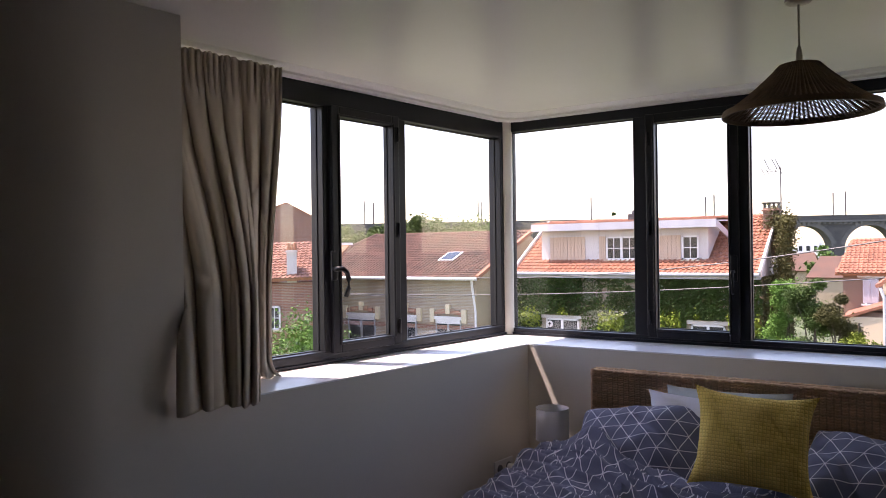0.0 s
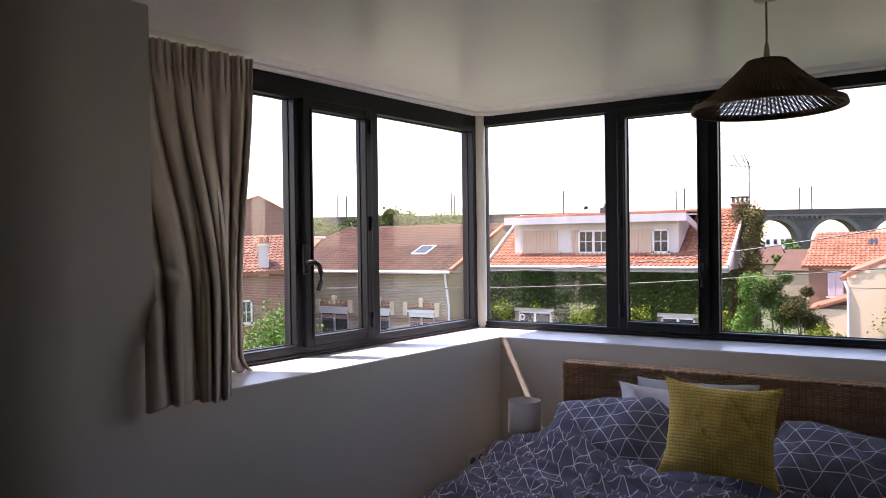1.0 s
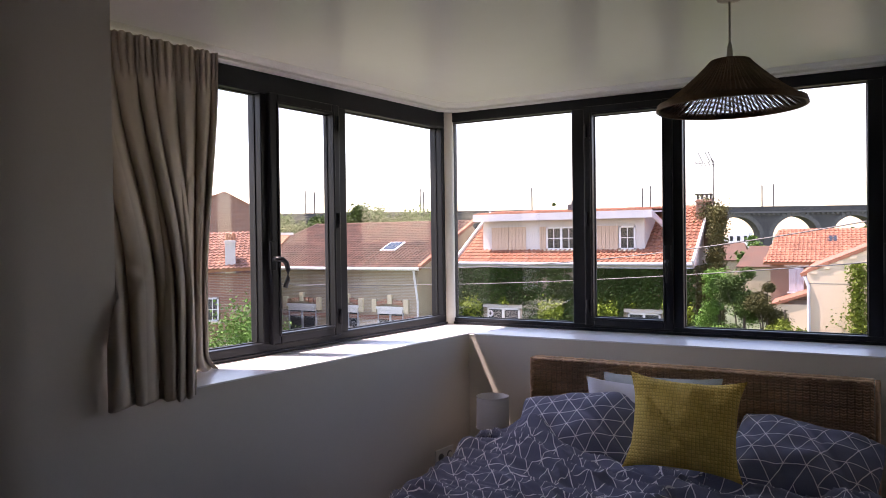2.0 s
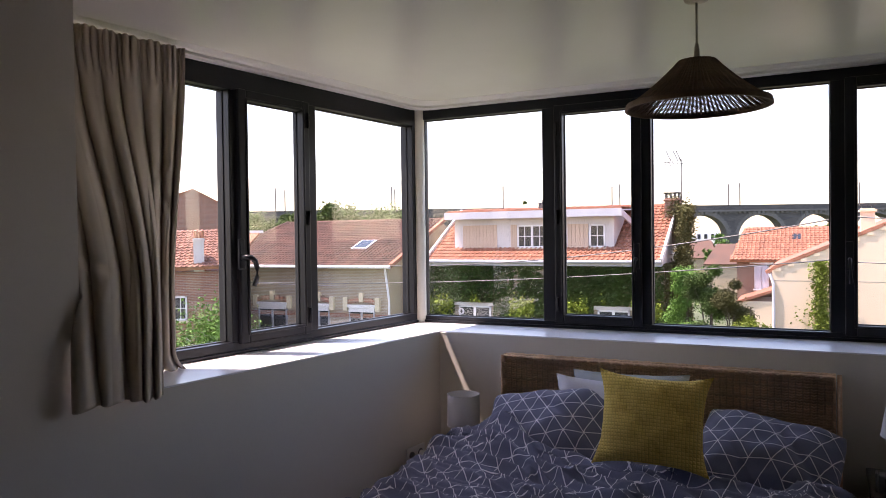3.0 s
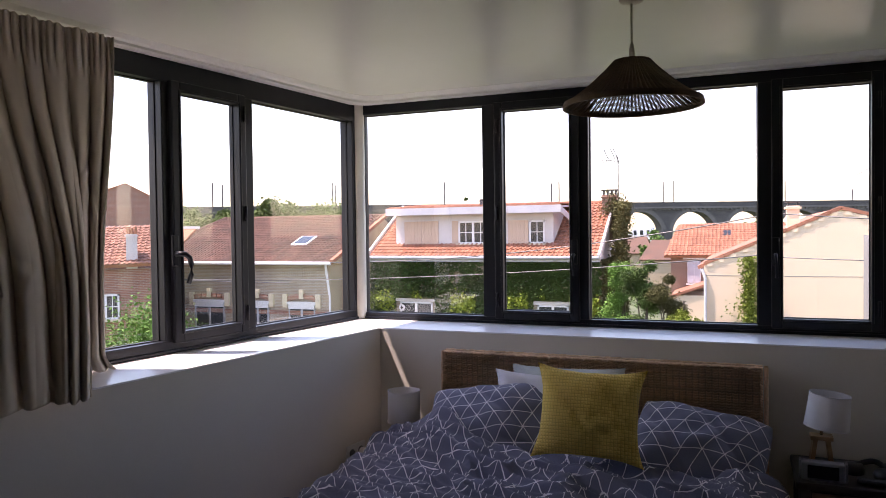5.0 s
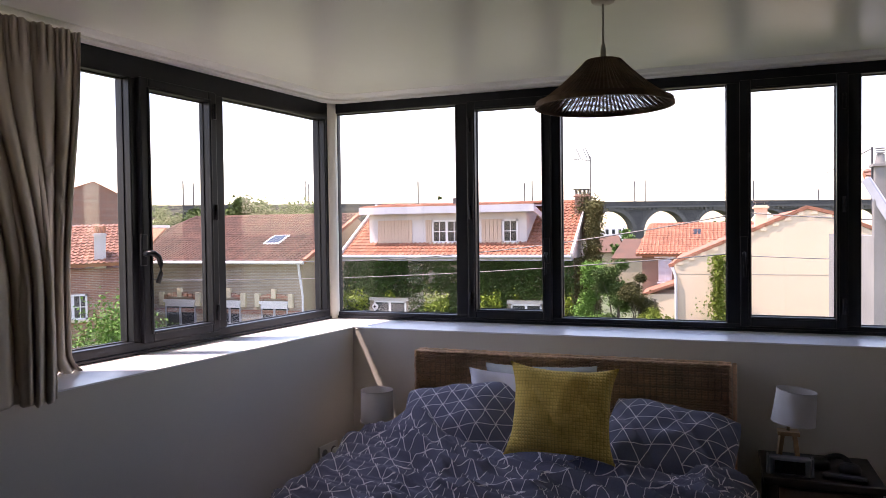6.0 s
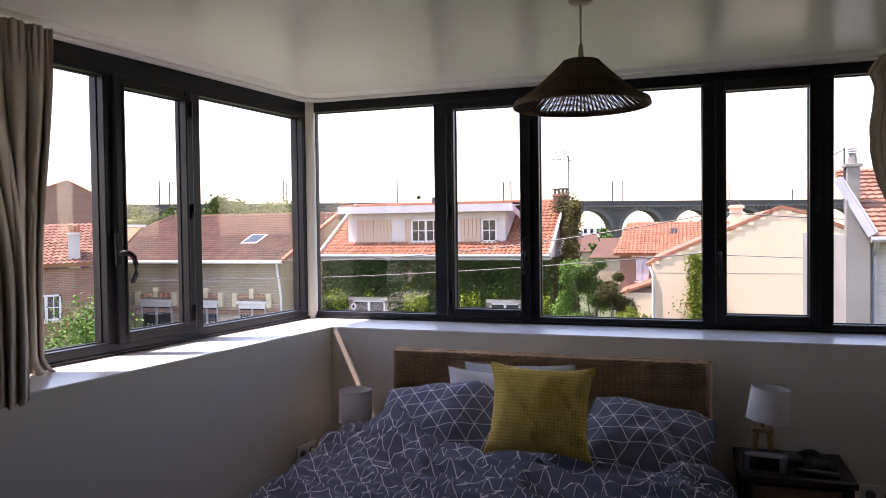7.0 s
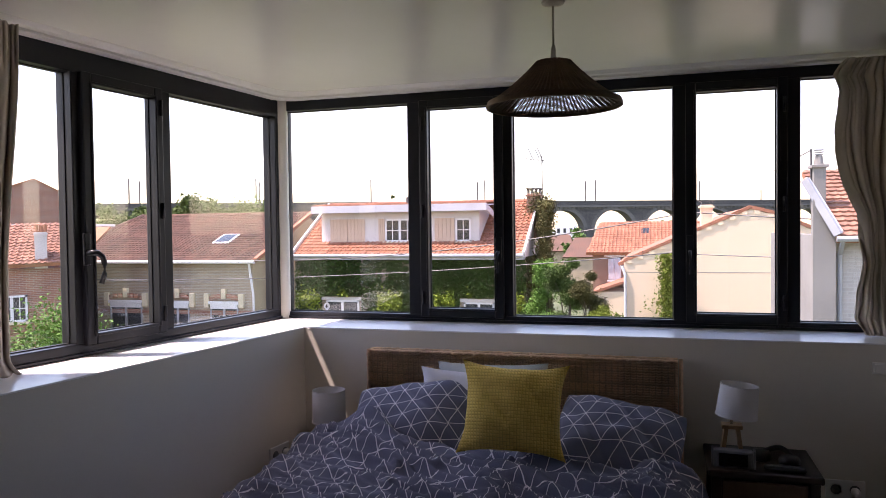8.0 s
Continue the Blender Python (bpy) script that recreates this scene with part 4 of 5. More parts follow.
def leaves(name, count, fn, size, material, parent, seed, label=""):
    """Many small folded leaves at places given by fn(rnd)."""
    rnd = random.Random(seed)
    vs, fs = [], []
    for _ in range(count):
        p = fn(rnd)
        if p is None:
            continue
        p = Vector(p)
        s = size * rnd.uniform(0.6, 1.35)
        e = Euler((rnd.uniform(-1.1, 1.1), rnd.uniform(-1.1, 1.1), rnd.uniform(0, 6.3))).to_matrix()
        b = len(vs)
        for q in ((-0.5, 0, 0), (0, -0.35, 0.12), (0.55, 0, 0), (0, 0.35, 0.12)):
            vs.append(p + e @ (Vector(q) * s))
        fs += [(b, b + 1, b + 2), (b, b + 2, b + 3)]
    return tagged(raw(name, vs, fs, material, parent, label), kind="stuff")


def clumps(centre, radii, n, seed):
    """Uneven clump centres of a crown."""
    rnd = random.Random(seed)
    out = []
    for _ in range(n):
        a, b, r = rnd.uniform(0, 6.283), rnd.uniform(-1, 1), rnd.uniform(0.35, 1.0)
        c = math.sqrt(1 - b * b)
        out.append((centre[0] + radii[0] * r * c * math.cos(a), centre[1] + radii[1] * r * c * math.sin(a), centre[2] + radii[2] * r * b, rnd.uniform(0.5, 1.0)))
    return out


def tree(name, x, y, top, crown_h, radius, count, size, material, seed, label, category="tree"):
    t = empty(name, pose(x, y, GZ))
    tagged(t, label, category)
    H = top - GZ
    cz = H - crown_h / 2
    bm = bmesh.new()
    rnd = random.Random(seed)
    tube(bm, [(0, 0, 0), (0.05 * radius, 0, H * 0.3), (-0.05 * radius, 0.05, cz), (0.02, 0, H * 0.9)], 0.06 + 0.03 * radius, 8, 0.02)
    cl = clumps((0, 0, cz), (radius, radius * 0.8, crown_h / 2), 26, seed)
    for c in cl[:9]:
        tube(bm, [(0, 0, cz - crown_h * 0.35), (c[0] * 0.5, c[1] * 0.5, (cz + c[2]) / 2), c[:3]], 0.035 * radius + 0.01, 6, 0.008)
    part("trunk", bm, BARK, t)
    cr = radius * 0.36

    def place(r):
        c = r.choice(cl)
        k = cr * c[3]
        return (c[0] + r.gauss(0, k * 0.6), c[1] + r.gauss(0, k * 0.6), c[2] + r.gauss(0, k * 0.5))
    leaves("crown", count, place, size, material, t, seed + 1)
    return t


# ---- the ivy-covered house with the long dormer ----
A = empty("house", pose(0, 28, 0))
tagged(A, "ivy-covered house with orange tiles and long white dormer", "house", group="houses")
AX0, AX1, AE, AR, AD = -15.05, -5.05, 0.62, 2.80, 3.7
part("wall", boxes((AX0 + 0.1, AX1 - 0.1, 0.25, 7.2, GZ, AE - 0.1)), BRICK_T, A)
for x in (AX0 + 0.12, AX1 - 0.12):
    part("gable", slab(bmesh.new(), [(x, 0.3, AE - 0.15), (x, AD, AR - 0.12), (x, 7.1, AE - 0.15)], 0.05), RENDER_W, A)
part("roof_deck", slab(slab(bmesh.new(), [(AX0, 0, AE), (AX1, 0, AE), (AX1, AD, AR), (AX0, AD, AR)], 0.1), [(AX0, 2 * AD, AE), (AX1, 2 * AD, AE), (AX1, AD, AR), (AX0, AD, AR)], 0.1), POT, A)
DX0, DX1 = -14.07, -7.03
tile_slope("roof_tiles", (AX0, 0, AE + 0.01), (AX1 - AX0, 0, 0), (0, AD, AR - AE), TILE_O, A, 0.20, 0.25,
           lambda a, b: not (DX0 - AX0 < a < DX1 - AX0 and b > 1.0 and b < 3.9), "weathered orange clay tiles")
bm = bmesh.new()
for x in np.arange(AX0 + 0.2, AX1, 0.4):
    tube(bm, [(x - 0.2, AD, AR + 0.02), (x + 0.21, AD, AR + 0.035)], 0.11, 8)
tagged(part("ridge_tiles", bm, TILE_O, A), kind="stuff")
for x in (AX0, AX1):
    part("verge_board", bar(bmesh.new(), (x, -0.1, AE + 0.02), (x, AD, AR + 0.06), 0.09, 0.2), WHITEW, A, "white verge board")
bm = bmesh.new()
tube(bm, [(AX0, -0.1, AE - 0.03), (AX1, -0.1, AE - 0.03)], 0.08, 10)
box(bm, AX0, AX1, 0.0, 0.25, AE - 0.2, AE - 0.1)
part("gutter", bm, ZINC, A, "grey zinc gutter")
# dormer
D = part("dormer", boxes((DX0, DX1, 0.85, 3.6, AE + 0.25, 2.45)), RENDER_W, A, "pale rendered dormer front")
bm = bmesh.new()
slab(bm, [(DX0 - 0.25, 0.38, 2.66), (DX1 + 0.42, 0.38, 2.64), (DX1 + 0.42, 3.7, 2.76), (DX0 - 0.25, 3.7, 2.77)], 0.06)
box(bm, DX0 - 0.25, DX1 + 0.42, 0.34, 0.40, 2.38, 2.68)
box(bm, DX0 - 0.22, DX1 + 0.40, 0.42, 0.88, 2.41, 2.45)
bar(bm, (DX1 + 0.40, 0.40, 2.52), (DX1 + 0.48, 2.0, 2.1), 0.05, 0.24)
part("fascia", bm, FASCIA, D, "pale grey boarded fascia")
tile_slope("dormer_tiles", (DX0 - 0.2, 0.4, 2.68), (DX1 - DX0 + 0.6, 0, 0), (0, 3.25, 0.10), TILE_O, A, 0.20, 0.27)
shutter(A, -13.65, -12.85, 0.84, 1.06, 2.12)
shutter(A, -12.84, -12.04, 0.84, 1.06, 2.12)
house_window(A, -11.12, -9.80, 0.84, 1.14, 2.10, 2, 1)
shutter(A, -11.42, -11.14, 0.84, 1.06, 2.12)
shutter(A, -9.78, -9.5, 0.84, 1.06, 2.12)
shutter(A, -8.93, -8.07, 0.84, 1.06, 2.10)
house_window(A, -8.03, -7.38, 0.84, 1.14, 2.08, 1, 1)
house_window(A, -13.6, -12.1, 0.22, -2.5, -1.3, 2, 0, WHITEW)
house_window(A, -7.55, -6.3, 0.22, -2.5, -1.3, 2, 0, WHITEW)
part("lintel", boxes((-13.8, -11.95, 0.16, 0.25, -1.29, -1.16)), RENDER_W, A)
part("lintel", boxes((-7.7, -6.15, 0.16, 0.25, -1.29, -1.15)), RENDER_W, A)
ch = part("chimney", boxes((-5.42, -4.86, 2.75, 3.3, 1.2, 3.12), (-5.47, -4.81, 2.7, 3.35, 3.0, 3.06), bevel=0.01), BRICK_R, A, "red brick chimney")
part("chimney_cap", boxes(*[(-5.4 + k * 0.17, -5.36 + k * 0.17, 2.8, 3.2, 3.12, 3.3) for k in range(4)], (-5.47, -4.81, 2.72, 3.32, 3.3, 3.34)), METAL_D, ch)
ch = part("chimney", boxes((-11.15, -10.75, 3.6, 4.1, 2.5, 3.15)), METAL_D, A, "small far chimney")
part("chimney_pot", lathe([(0.12, 3.15), (0.1, 3.3)], 12), METAL_D, ch).matrix_basis = pose(-10.95, 3.85, 0)


def ivy_wall(r):
    x = r.uniform(AX0 + 0.05, AX1 + 0.05)
    z = r.uniform(-4.1, AE - 0.18)
    n = noise.noise(Vector((x * 0.9, z * 0.9, 2.0)))
    if (-11.95 < x < -10.85 and z > -1.0 and n > 0.0 and not -11.25 < x < -11.05) or (-10.6 < x < -9.2 and -1.2 < z < 0.25 and n > 0.12):
        return None
    for a, b in ((-13.8, -11.95), (-7.7, -6.15)):
        if a < x < b and z < -1.13:
            return None
    return (x, 0.2 - abs(r.gauss(0, 0.07)) - 0.1 * max(0, n), z)


leaves("ivy", 60000, ivy_wall, 0.10, LEAF_D, A, 5, "dense dark green ivy")


def ivy_low(r):
    x = r.uniform(AX0, AX1)
    z = -1.3 + r.gauss(0, 0.22)
    n = noise.noise(Vector((x * 0.8, 1.0, 7.0)))
    if n < 0.02:
        return None
    for a, b in ((-13.8, -11.95), (-7.7, -6.15)):
        if a < x < b and z < -1.13:
            return None
    return (x, 0.08 - abs(r.gauss(0, 0.12)), z)


leaves("yellow_vine", 4200, ivy_low, 0.11, LEAF_Y, A, 6, "sunlit yellow-green vine")


def ivy_col(r):
    t = r.random()
    z = -4.1 + 6.9 * t
    w = 0.36 - 0.12 * t
    return (-4.85 + 0.35 * t + r.gauss(0, w * 0.55), 1.3 + 1.2 * t + r.gauss(0, 0.45), z)


leaves("chimney_ivy", 14000, ivy_col, 0.10, LEAF_O, A, 8, "ivy climbing to the chimney")
leaves("chimney_ivy_tip", 1500, lambda r: (-4.85 + r.gauss(0, 0.26), 2.7 + r.gauss(0, 0.3), 2.55 + r.gauss(0, 0.28)), 0.09, LEAF_O, A, 9)
leaves("side_ivy", 9000, lambda r: (AX1 + 0.02 + abs(r.gauss(0, 0.08)), r.uniform(0.2, 7.0), r.uniform(-4.1, AE - 0.1)), 0.11, LEAF_O, A, 10, "olive-brown ivy on the side wall")


def aerial(x, y, z0, z1, s, label):
    a = empty("roof_aerial", pose(x, y, z0))
    tagged(a, label, "aerial", group="roof aerials")
    h = z1 - z0
    part("mast", tube(bmesh.new(), [(0, 0, 0), (0, 0, h)], 0.025, 6), METAL_D, a)
    bm = bmesh.new()
    tube(bm, [(-0.9 * s, 0, h - 0.1), (0.15 * s, 0.1, h - 0.2)], 0.014, 5)
    for k in range(5):
        tube(bm, [((-0.85 + 0.2 * k) * s, -0.25 * s, h - 0.02), ((-0.75 + 0.2 * k) * s, 0.25 * s, h - 0.3)], 0.014, 4)
    for sx in (-0.5, -0.15, 0.0):
        tube(bm, [(sx * s - 0.25 * s, 0, h + 0.35), (sx * s, 0, h - 0.1)], 0.018, 4)
    part("antenna", bm, METAL_D, a)
    return a


aerial(-4.85, 31.4, 2.0, 4.75, 0.8, "thin metal television aerial above the chimney")

# ---- brick house with the brown hipped roof ----
B = empty("house", pose(-15.73, 26.13, 0, 0, 0, 2))
tagged(B, "tan brick house with a broad brown hipped tile roof", "house", group="houses")
BX0, BX1, BE, BR, BD, BH = -10.6, 0.0, 0.45, 2.48, 5.5, 1.3
part("wall", boxes((BX0 + 0.3, BX1 - 0.3, 0.3, 10.7, GZ, BE - 0.08)), BRICK_T, B, "tan brick facade")
part("gable", slab(bmesh.new(), [(BX1 - 0.26, 0.3, BE - 0.1), (BX1 - 0.26, BD, BR - 0.12), (BX1 - 0.26, 10.7, BE - 0.1)], 0.08), RENDER_T, B)
side = part("side_wall", boxes((BX1 - 0.3, BX1 - 0.26, 0.3, 10.7, GZ, BE - 0.05)), RENDER_T, B, "ochre rendered side wall")
part("side_window", boxes((BX1 - 0.26, BX1 - 0.23, 4.9, 5.6, 1.0, 1.75), (BX1 - 0.27, BX1 - 0.22, 4.82, 5.68, 0.92, 1.0)), ROOM_D, B)
part("roof_deck", slab(slab(bmesh.new(), [(BX0, 0, BE), (BX1, 0, BE), (BX1, BD, BR), (BX0 + BH, BD, BR)], 0.1), [(BX0, 0, BE), (BX0, 2 * BD, BE), (BX0 + BH, BD, BR)], 0.1), POT, B)
tile_slope("roof_tiles", (BX0, 0, BE + 0.01), (BX1 - BX0, 0, 0), (0, BD, BR - BE), TILE_B, B, 0.19, 0.24,
           lambda a, b: a > b * BH / math.hypot(BD, BR - BE) - 0.05, "weathered brown clay tiles")
part("verge_tiles", bar(bmesh.new(), (BX1 + 0.02, -0.05, BE + 0.05), (BX1 + 0.02, BD, BR + 0.06), 0.16, 0.12), TILE_O, B)
bm = bmesh.new()
tube(bm, [(BX0, 0, BE + 0.05), (BX0 + BH, BD, BR + 0.05)], 0.09, 6)
tube(bm, [(BX0 + BH, BD, BR + 0.03), (BX1, BD, BR + 0.03)], 0.08, 6)
part("ridge_tiles", bm, TILE_B, B)
bm = bmesh.new()
tube(bm, [(BX0, -0.1, BE - 0.04), (BX1, -0.1, BE - 0.04)], 0.075, 8)
tube(bm, [(BX1 - 0.25, -0.08, BE - 0.06), (BX1 - 0.3, 0.1, BE - 0.5), (BX1 - 0.22, 0.2, -1.0), (BX1 - 0.22, 0.2, GZ)], 0.05, 8)
part("gutter", bm, WHITEW, B, "pale gutter and downpipe")
rk = (BR - BE) / BD
part("skylight", slab(bmesh.new(), [(-3.05, 1.75, BE + 1.75 * rk + 0.09), (-2.25, 1.75, BE + 1.75 * rk + 0.09), (-2.25, 2.75, BE + 2.75 * rk + 0.09), (-3.05, 2.75, BE + 2.75 * rk + 0.09)], 0.08), WHITEW, B)
part("skylight_pane", slab(bmesh.new(), [(-2.97, 1.83, BE + 1.83 * rk + 0.1), (-2.33, 1.83, BE + 1.83 * rk + 0.1), (-2.33, 2.67, BE + 2.67 * rk + 0.1), (-2.97, 2.67, BE + 2.67 * rk + 0.1)], 0.006), ROOM_D, B)
for a, b in ((-7.15, -5.55), (-4.35, -3.25), (-2.25, -0.95)):
    house_window(B, a, b, 0.26, -2.9, -1.38, 2, 0, ZINC)
    part("roller_blind", boxes((a + 0.02, b - 0.02, 0.19, 0.24, -1.55, -1.36)), WHITEW, B, "lowered white blind")
    part("lintel", boxes((a - 0.05, b + 0.05, 0.16, 0.3, -1.36, -1.24)), WHITEW, B)
    m = (a + b) / 2
    for k in range(7):
        t = (k - 3) / 3
        part("arch_brick", boxes((m + t * (b - a) * 0.5 - 0.11, m + t * (b - a) * 0.5 + 0.11, 0.21, 0.3, -1.12 - 0.1 * t * t, -0.92 - 0.1 * t * t)), BRICK_R, B)
    part("keystone", boxes((m - 0.10, m + 0.10, 0.17, 0.31, -1.12, -0.72)), QUOIN, B, "buff keystone")
    for q in (a - 0.26, b + 0.04):
        part("springer", boxes((q, q + 0.22, 0.17, 0.31, -1.5, -0.92)), QUOIN, B, "buff stone springer")
part("brick_band", boxes((BX0 + 0.28, BX1 - 0.29, 0.24, 0.3, -1.80, -1.62)), BRICK_R, B, "red brick string course")

# ---- orange-roofed house with a chimney, and the gabled hall behind ----
C = empty("house", pose(0, 0, 0, 0, 0, 45) @ pose(0, 30, 0))
tagged(C, "red brick house with orange tile roof and white chimney", "house", group="houses")
part("wall", boxes((-5.0, 0.75, 0.3, 6, GZ, 0.4), (0.75, 1.4, 1.6, 6, GZ, 1.2)), BRICK_R, C)
part("roof_deck", slab(bmesh.new(), [(-5.2, 0, 0.42), (0.9, 0, 0.62), (2.3, 3.2, 1.95), (-5.2, 3.2, 2.0)], 0.12), POT, C)
tile_slope("roof_tiles", (-5.2, 0, 0.45), (6.3, 0, 0.15), (0.4, 3.2, 1.5), TILE_F, C, 0.20, 0.26)
part("fascia", bar(bmesh.new(), (-5.2, 3.2, 2.03), (2.45, 3.2, 1.98), 0.12, 0.1), WHITEW, C)
ch = part("chimney", boxes((-0.45, -0.05, 0.25, 0.85, 0.4, 1.72), (-0.49, -0.01, 0.21, 0.89, 1.62, 1.68)), RENDER_W, C, "white rendered chimney")
for k in range(3):
    part("chimney_pot", lathe([(0.07, 1.72), (0.055, 2.0 - 0.06 * (k % 2))], 10), POT, ch).matrix_basis = pose(-0.38 + k * 0.14, 0.55, 0)
house_window(C, -1.7, -0.72, 0.28, -1.5, -0.55, 2, 1)
G = empty("brick_hall", pose(0, 0, 0, 0, 0, 45) @ pose(0, 60, 0))
tagged(G, "long dusky pink brick hall with a low gable", "building", group="houses")
bm = bmesh.new()
slab(bm, [(-6.0, 0, 3.6), (-0.85, 0, 5.55), (1.45, 0, 4.3), (1.45, 0, GZ), (-6.0, 0, GZ)], 0.3)
part("wall", bm, BRICK_R, G)
bm = bmesh.new()
bar(bm, (-6.1, -0.1, 3.6), (-0.85, -0.1, 5.6), 0.5, 0.12)
bar(bm, (-0.85, -0.1, 5.6), (1.6, -0.1, 4.27), 0.5, 0.12)
part("coping", bm, POT, G)

# ---- house with the bright orange roof ----
H = empty("house", pose(0, 45, 0))
tagged(H, "brown house with bright orange tile roof", "house", group="houses")
part("wall", boxes((-3.95, 3.0, 0.3, 6, GZ, 0.1)), mat("brown_render", (0.24, 0.15, 0.105), 0.9, 0.15, 0.8, 20, 0.2), H)
part("roof_deck", slab(bmesh.new(), [(-4.3, 0, 0.08), (3.2, 0, 0.08), (3.2, 3.2, 1.95), (-3.75, 3.2, 1.95)], 0.12), POT, H)
tile_slope("roof_tiles", (-4.3, 0, 0.1), (7.5, 0, 0), (0, 3.2, 1.87), TILE_O, H, 0.22, 0.27, lambda a, b: a > b * 0.17)
house_window(H, -3.0, -2.25, 0.27, -1.55, -0.2, 2, 1, WHITEW, WHITEW)
for a, b in ((-2.96, -2.64), (-2.61, -2.29)):
    part("closed_shutter", boxes((a, b, 0.19, 0.235, -1.5, -0.25)), FASCIA, H, "pale closed shutter")
part("lintel", boxes((-3.25, -2.0, 0.18, 0.3, -0.13, 0.06)), WHITEW, H)
part("skylight", slab(bmesh.new(), [(-1.1, 1.9, 1.28), (-0.62, 1.9, 1.28), (-0.62, 2.4, 1.58), (-1.1, 2.4, 1.58)], 0.06), ROOM_D, H)
part("annex_roof", slab(bmesh.new(), [(-3.7, -3.0, -2.0), (-1.6, -3.0, -1.25), (-1.6, 0.2, -1.2), (-3.7, 0.2, -1.95)], 0.14), TILE_O, H)
part("annex", boxes((-3.6, -1.6, -2.9, 0.2, GZ, -2.0)), RENDER_Y, H)

# ---- cream gable ----
E_ = empty("house", pose(0, 24, 0))
tagged(E_, "cream rendered house gable with toothed tile verge", "house", group="houses")
gp = [(-1.10, 0.50), (2.66, 2.14), (3.42, 1.93), (5.3, 1.05)]
bm = bmesh.new()
slab(bm, [(-1.10, 0, GZ), *[(x, 0, z) for x, z in gp], (5.3, 0, GZ)], 0.3)
bmesh.ops.translate(bm, verts=bm.verts, vec=(0, 0.3, 0))
part("wall", bm, RENDER_Y, E_)
part("side_wall", boxes((-1.10, -0.8, 0.35, 9, GZ, 0.42)), RENDER_Y, E_)
bm = bmesh.new()
for (xa, za), (xb, zb) in zip(gp, gp[1:]):
    n = max(1, int(math.hypot(xb - xa, zb - za) / 0.3))
    for i in range(n):
        t0, t1 = i / n, (i + 1.04) / n
        bar(bm, (xa + (xb - xa) * t0, 0.13, za + (zb - za) * t0 + 0.06), (xa + (xb - xa) * t1, 0.13, za + (zb - za) * t1 + 0.07), 0.34, 0.10)
tagged(part("verge_tiles", bm, TILE_O, E_, "orange verge tiles"), kind="stuff")
bm = bmesh.new()
for (xa, za), (xb, zb) in zip(gp[:2], gp[1:3]):
    n = int(math.hypot(xb - xa, zb - za) / 0.36)
    for i in range(n):
        t = (i + 0.5) / n
        x, z = xa + (xb - xa) * t, za + (zb - za) * t
        box(bm, x - 0.08, x + 0.08, -0.035, 0.0, z - 0.10, z + 0.01)
tagged(part("verge_teeth", bm, RENDER_Y, E_), kind="stuff")
part("roof", slab(slab(bmesh.new(), [(-1.3, 0.05, 0.48), (2.66, 0.05, 2.2), (2.66, 9, 2.2), (-1.3, 9, 0.48)], 0.1), [(2.66, 0.05, 2.2), (5.4, 0.05, 1.03), (5.4, 9, 1.03), (2.66, 9, 2.2)], 0.1), TILE_O, E_)
part("gutter_pipe", tube(bmesh.new(), [(-1.16, -0.05, 0.4), (-1.06, -0.06, 0.1), (-1.04, -0.06, GZ)], 0.045, 8), WHITEW, E_)
ch = part("chimney", boxes((1.27, 1.63, 0.8, 1.3, 1.2, 2.32), (1.22, 1.68, 0.75, 1.35, 2.22, 2.28)), RENDER_Y, E_, "cream chimney")
part("chimney_cap", boxes((1.24, 1.66, 0.78, 1.32, 2.42, 2.45), (1.3, 1.33, 0.85, 1.2, 2.32, 2.42), (1.56, 1.59, 0.85, 1.2, 2.32, 2.42)), METAL_D, ch)
part("render_joint", boxes((-1.09, 5.29, -0.004, 0.0, 0.185, 0.2)), RENDER_G, E_)

# ---- near grey house at the end ----
F = empty("house", pose(0, 14, 0))
tagged(F, "grey rendered house with brown tile roof and chimney", "house", group="houses")
part("wall", boxes((2.56, 2.92, 0.0, 5, GZ, 1.45)), RENDER_G, F, "streaked grey gable wall")
part("front_wall", boxes((2.92, 6.5, 0.25, 5, GZ, 1.38)), BRICK_W, F, "pale brick wall")
part("gable", slab(bmesh.new(), [(2.57, 0.02, 1.4), (2.91, 0.02, 1.4), (2.57, 0.02, 2.08)], 0.2), RENDER_G, F)
part("roof_deck", slab(bmesh.new(), [(2.92, -0.1, 1.4), (6.6, -0.1, 1.4), (6.3, 3.0, 2.75), (2.9, 3.0, 2.75)], 0.1), POT, F)
tile_slope("roof_tiles", (2.92, -0.1, 1.41), (3.7, 0, 0), (-0.05, 3.0, 1.35), TILE_F, F, 0.14, 0.21, None, "brown clay tiles", 0.3)
bm = bmesh.new()
bar(bm, (2.93, -0.15, 1.45), (2.46, 0.15, 2.42), 0.07, 0.13)
part("verge_board", bm, ZINC, F, "pale grey verge board")
part("verge_cap", bar(bmesh.new(), (2.98, -0.1, 1.5), (2.50, 0.18, 2.45), 0.16, 0.04), WHITEW, F)
tube_bm = bmesh.new()
tube(tube_bm, [(2.9, -0.18, 1.38), (6.5, -0.18, 1.38)], 0.05, 8)
tube(tube_bm, [(3.0, -0.16, 1.36), (3.02, 0.16, 1.1), (3.02, 0.18, GZ)], 0.04, 8)
part("gutter", tube_bm, ZINC, F, "zinc gutter and downpipe")
ch = part("chimney", boxes((2.74, 2.95, 0.9, 1.2, 1.9, 2.72), (2.70, 2.99, 0.86, 1.24, 2.68, 2.74), bevel=0.008), RENDER_G, F, "grey chimney with slatted cap")
part("chimney_pot", lathe([(0.09, 2.74), (0.07, 2.90), (0.05, 2.92)], 14), RENDER_G, ch).matrix_basis = pose(2.85, 1.05, 0)
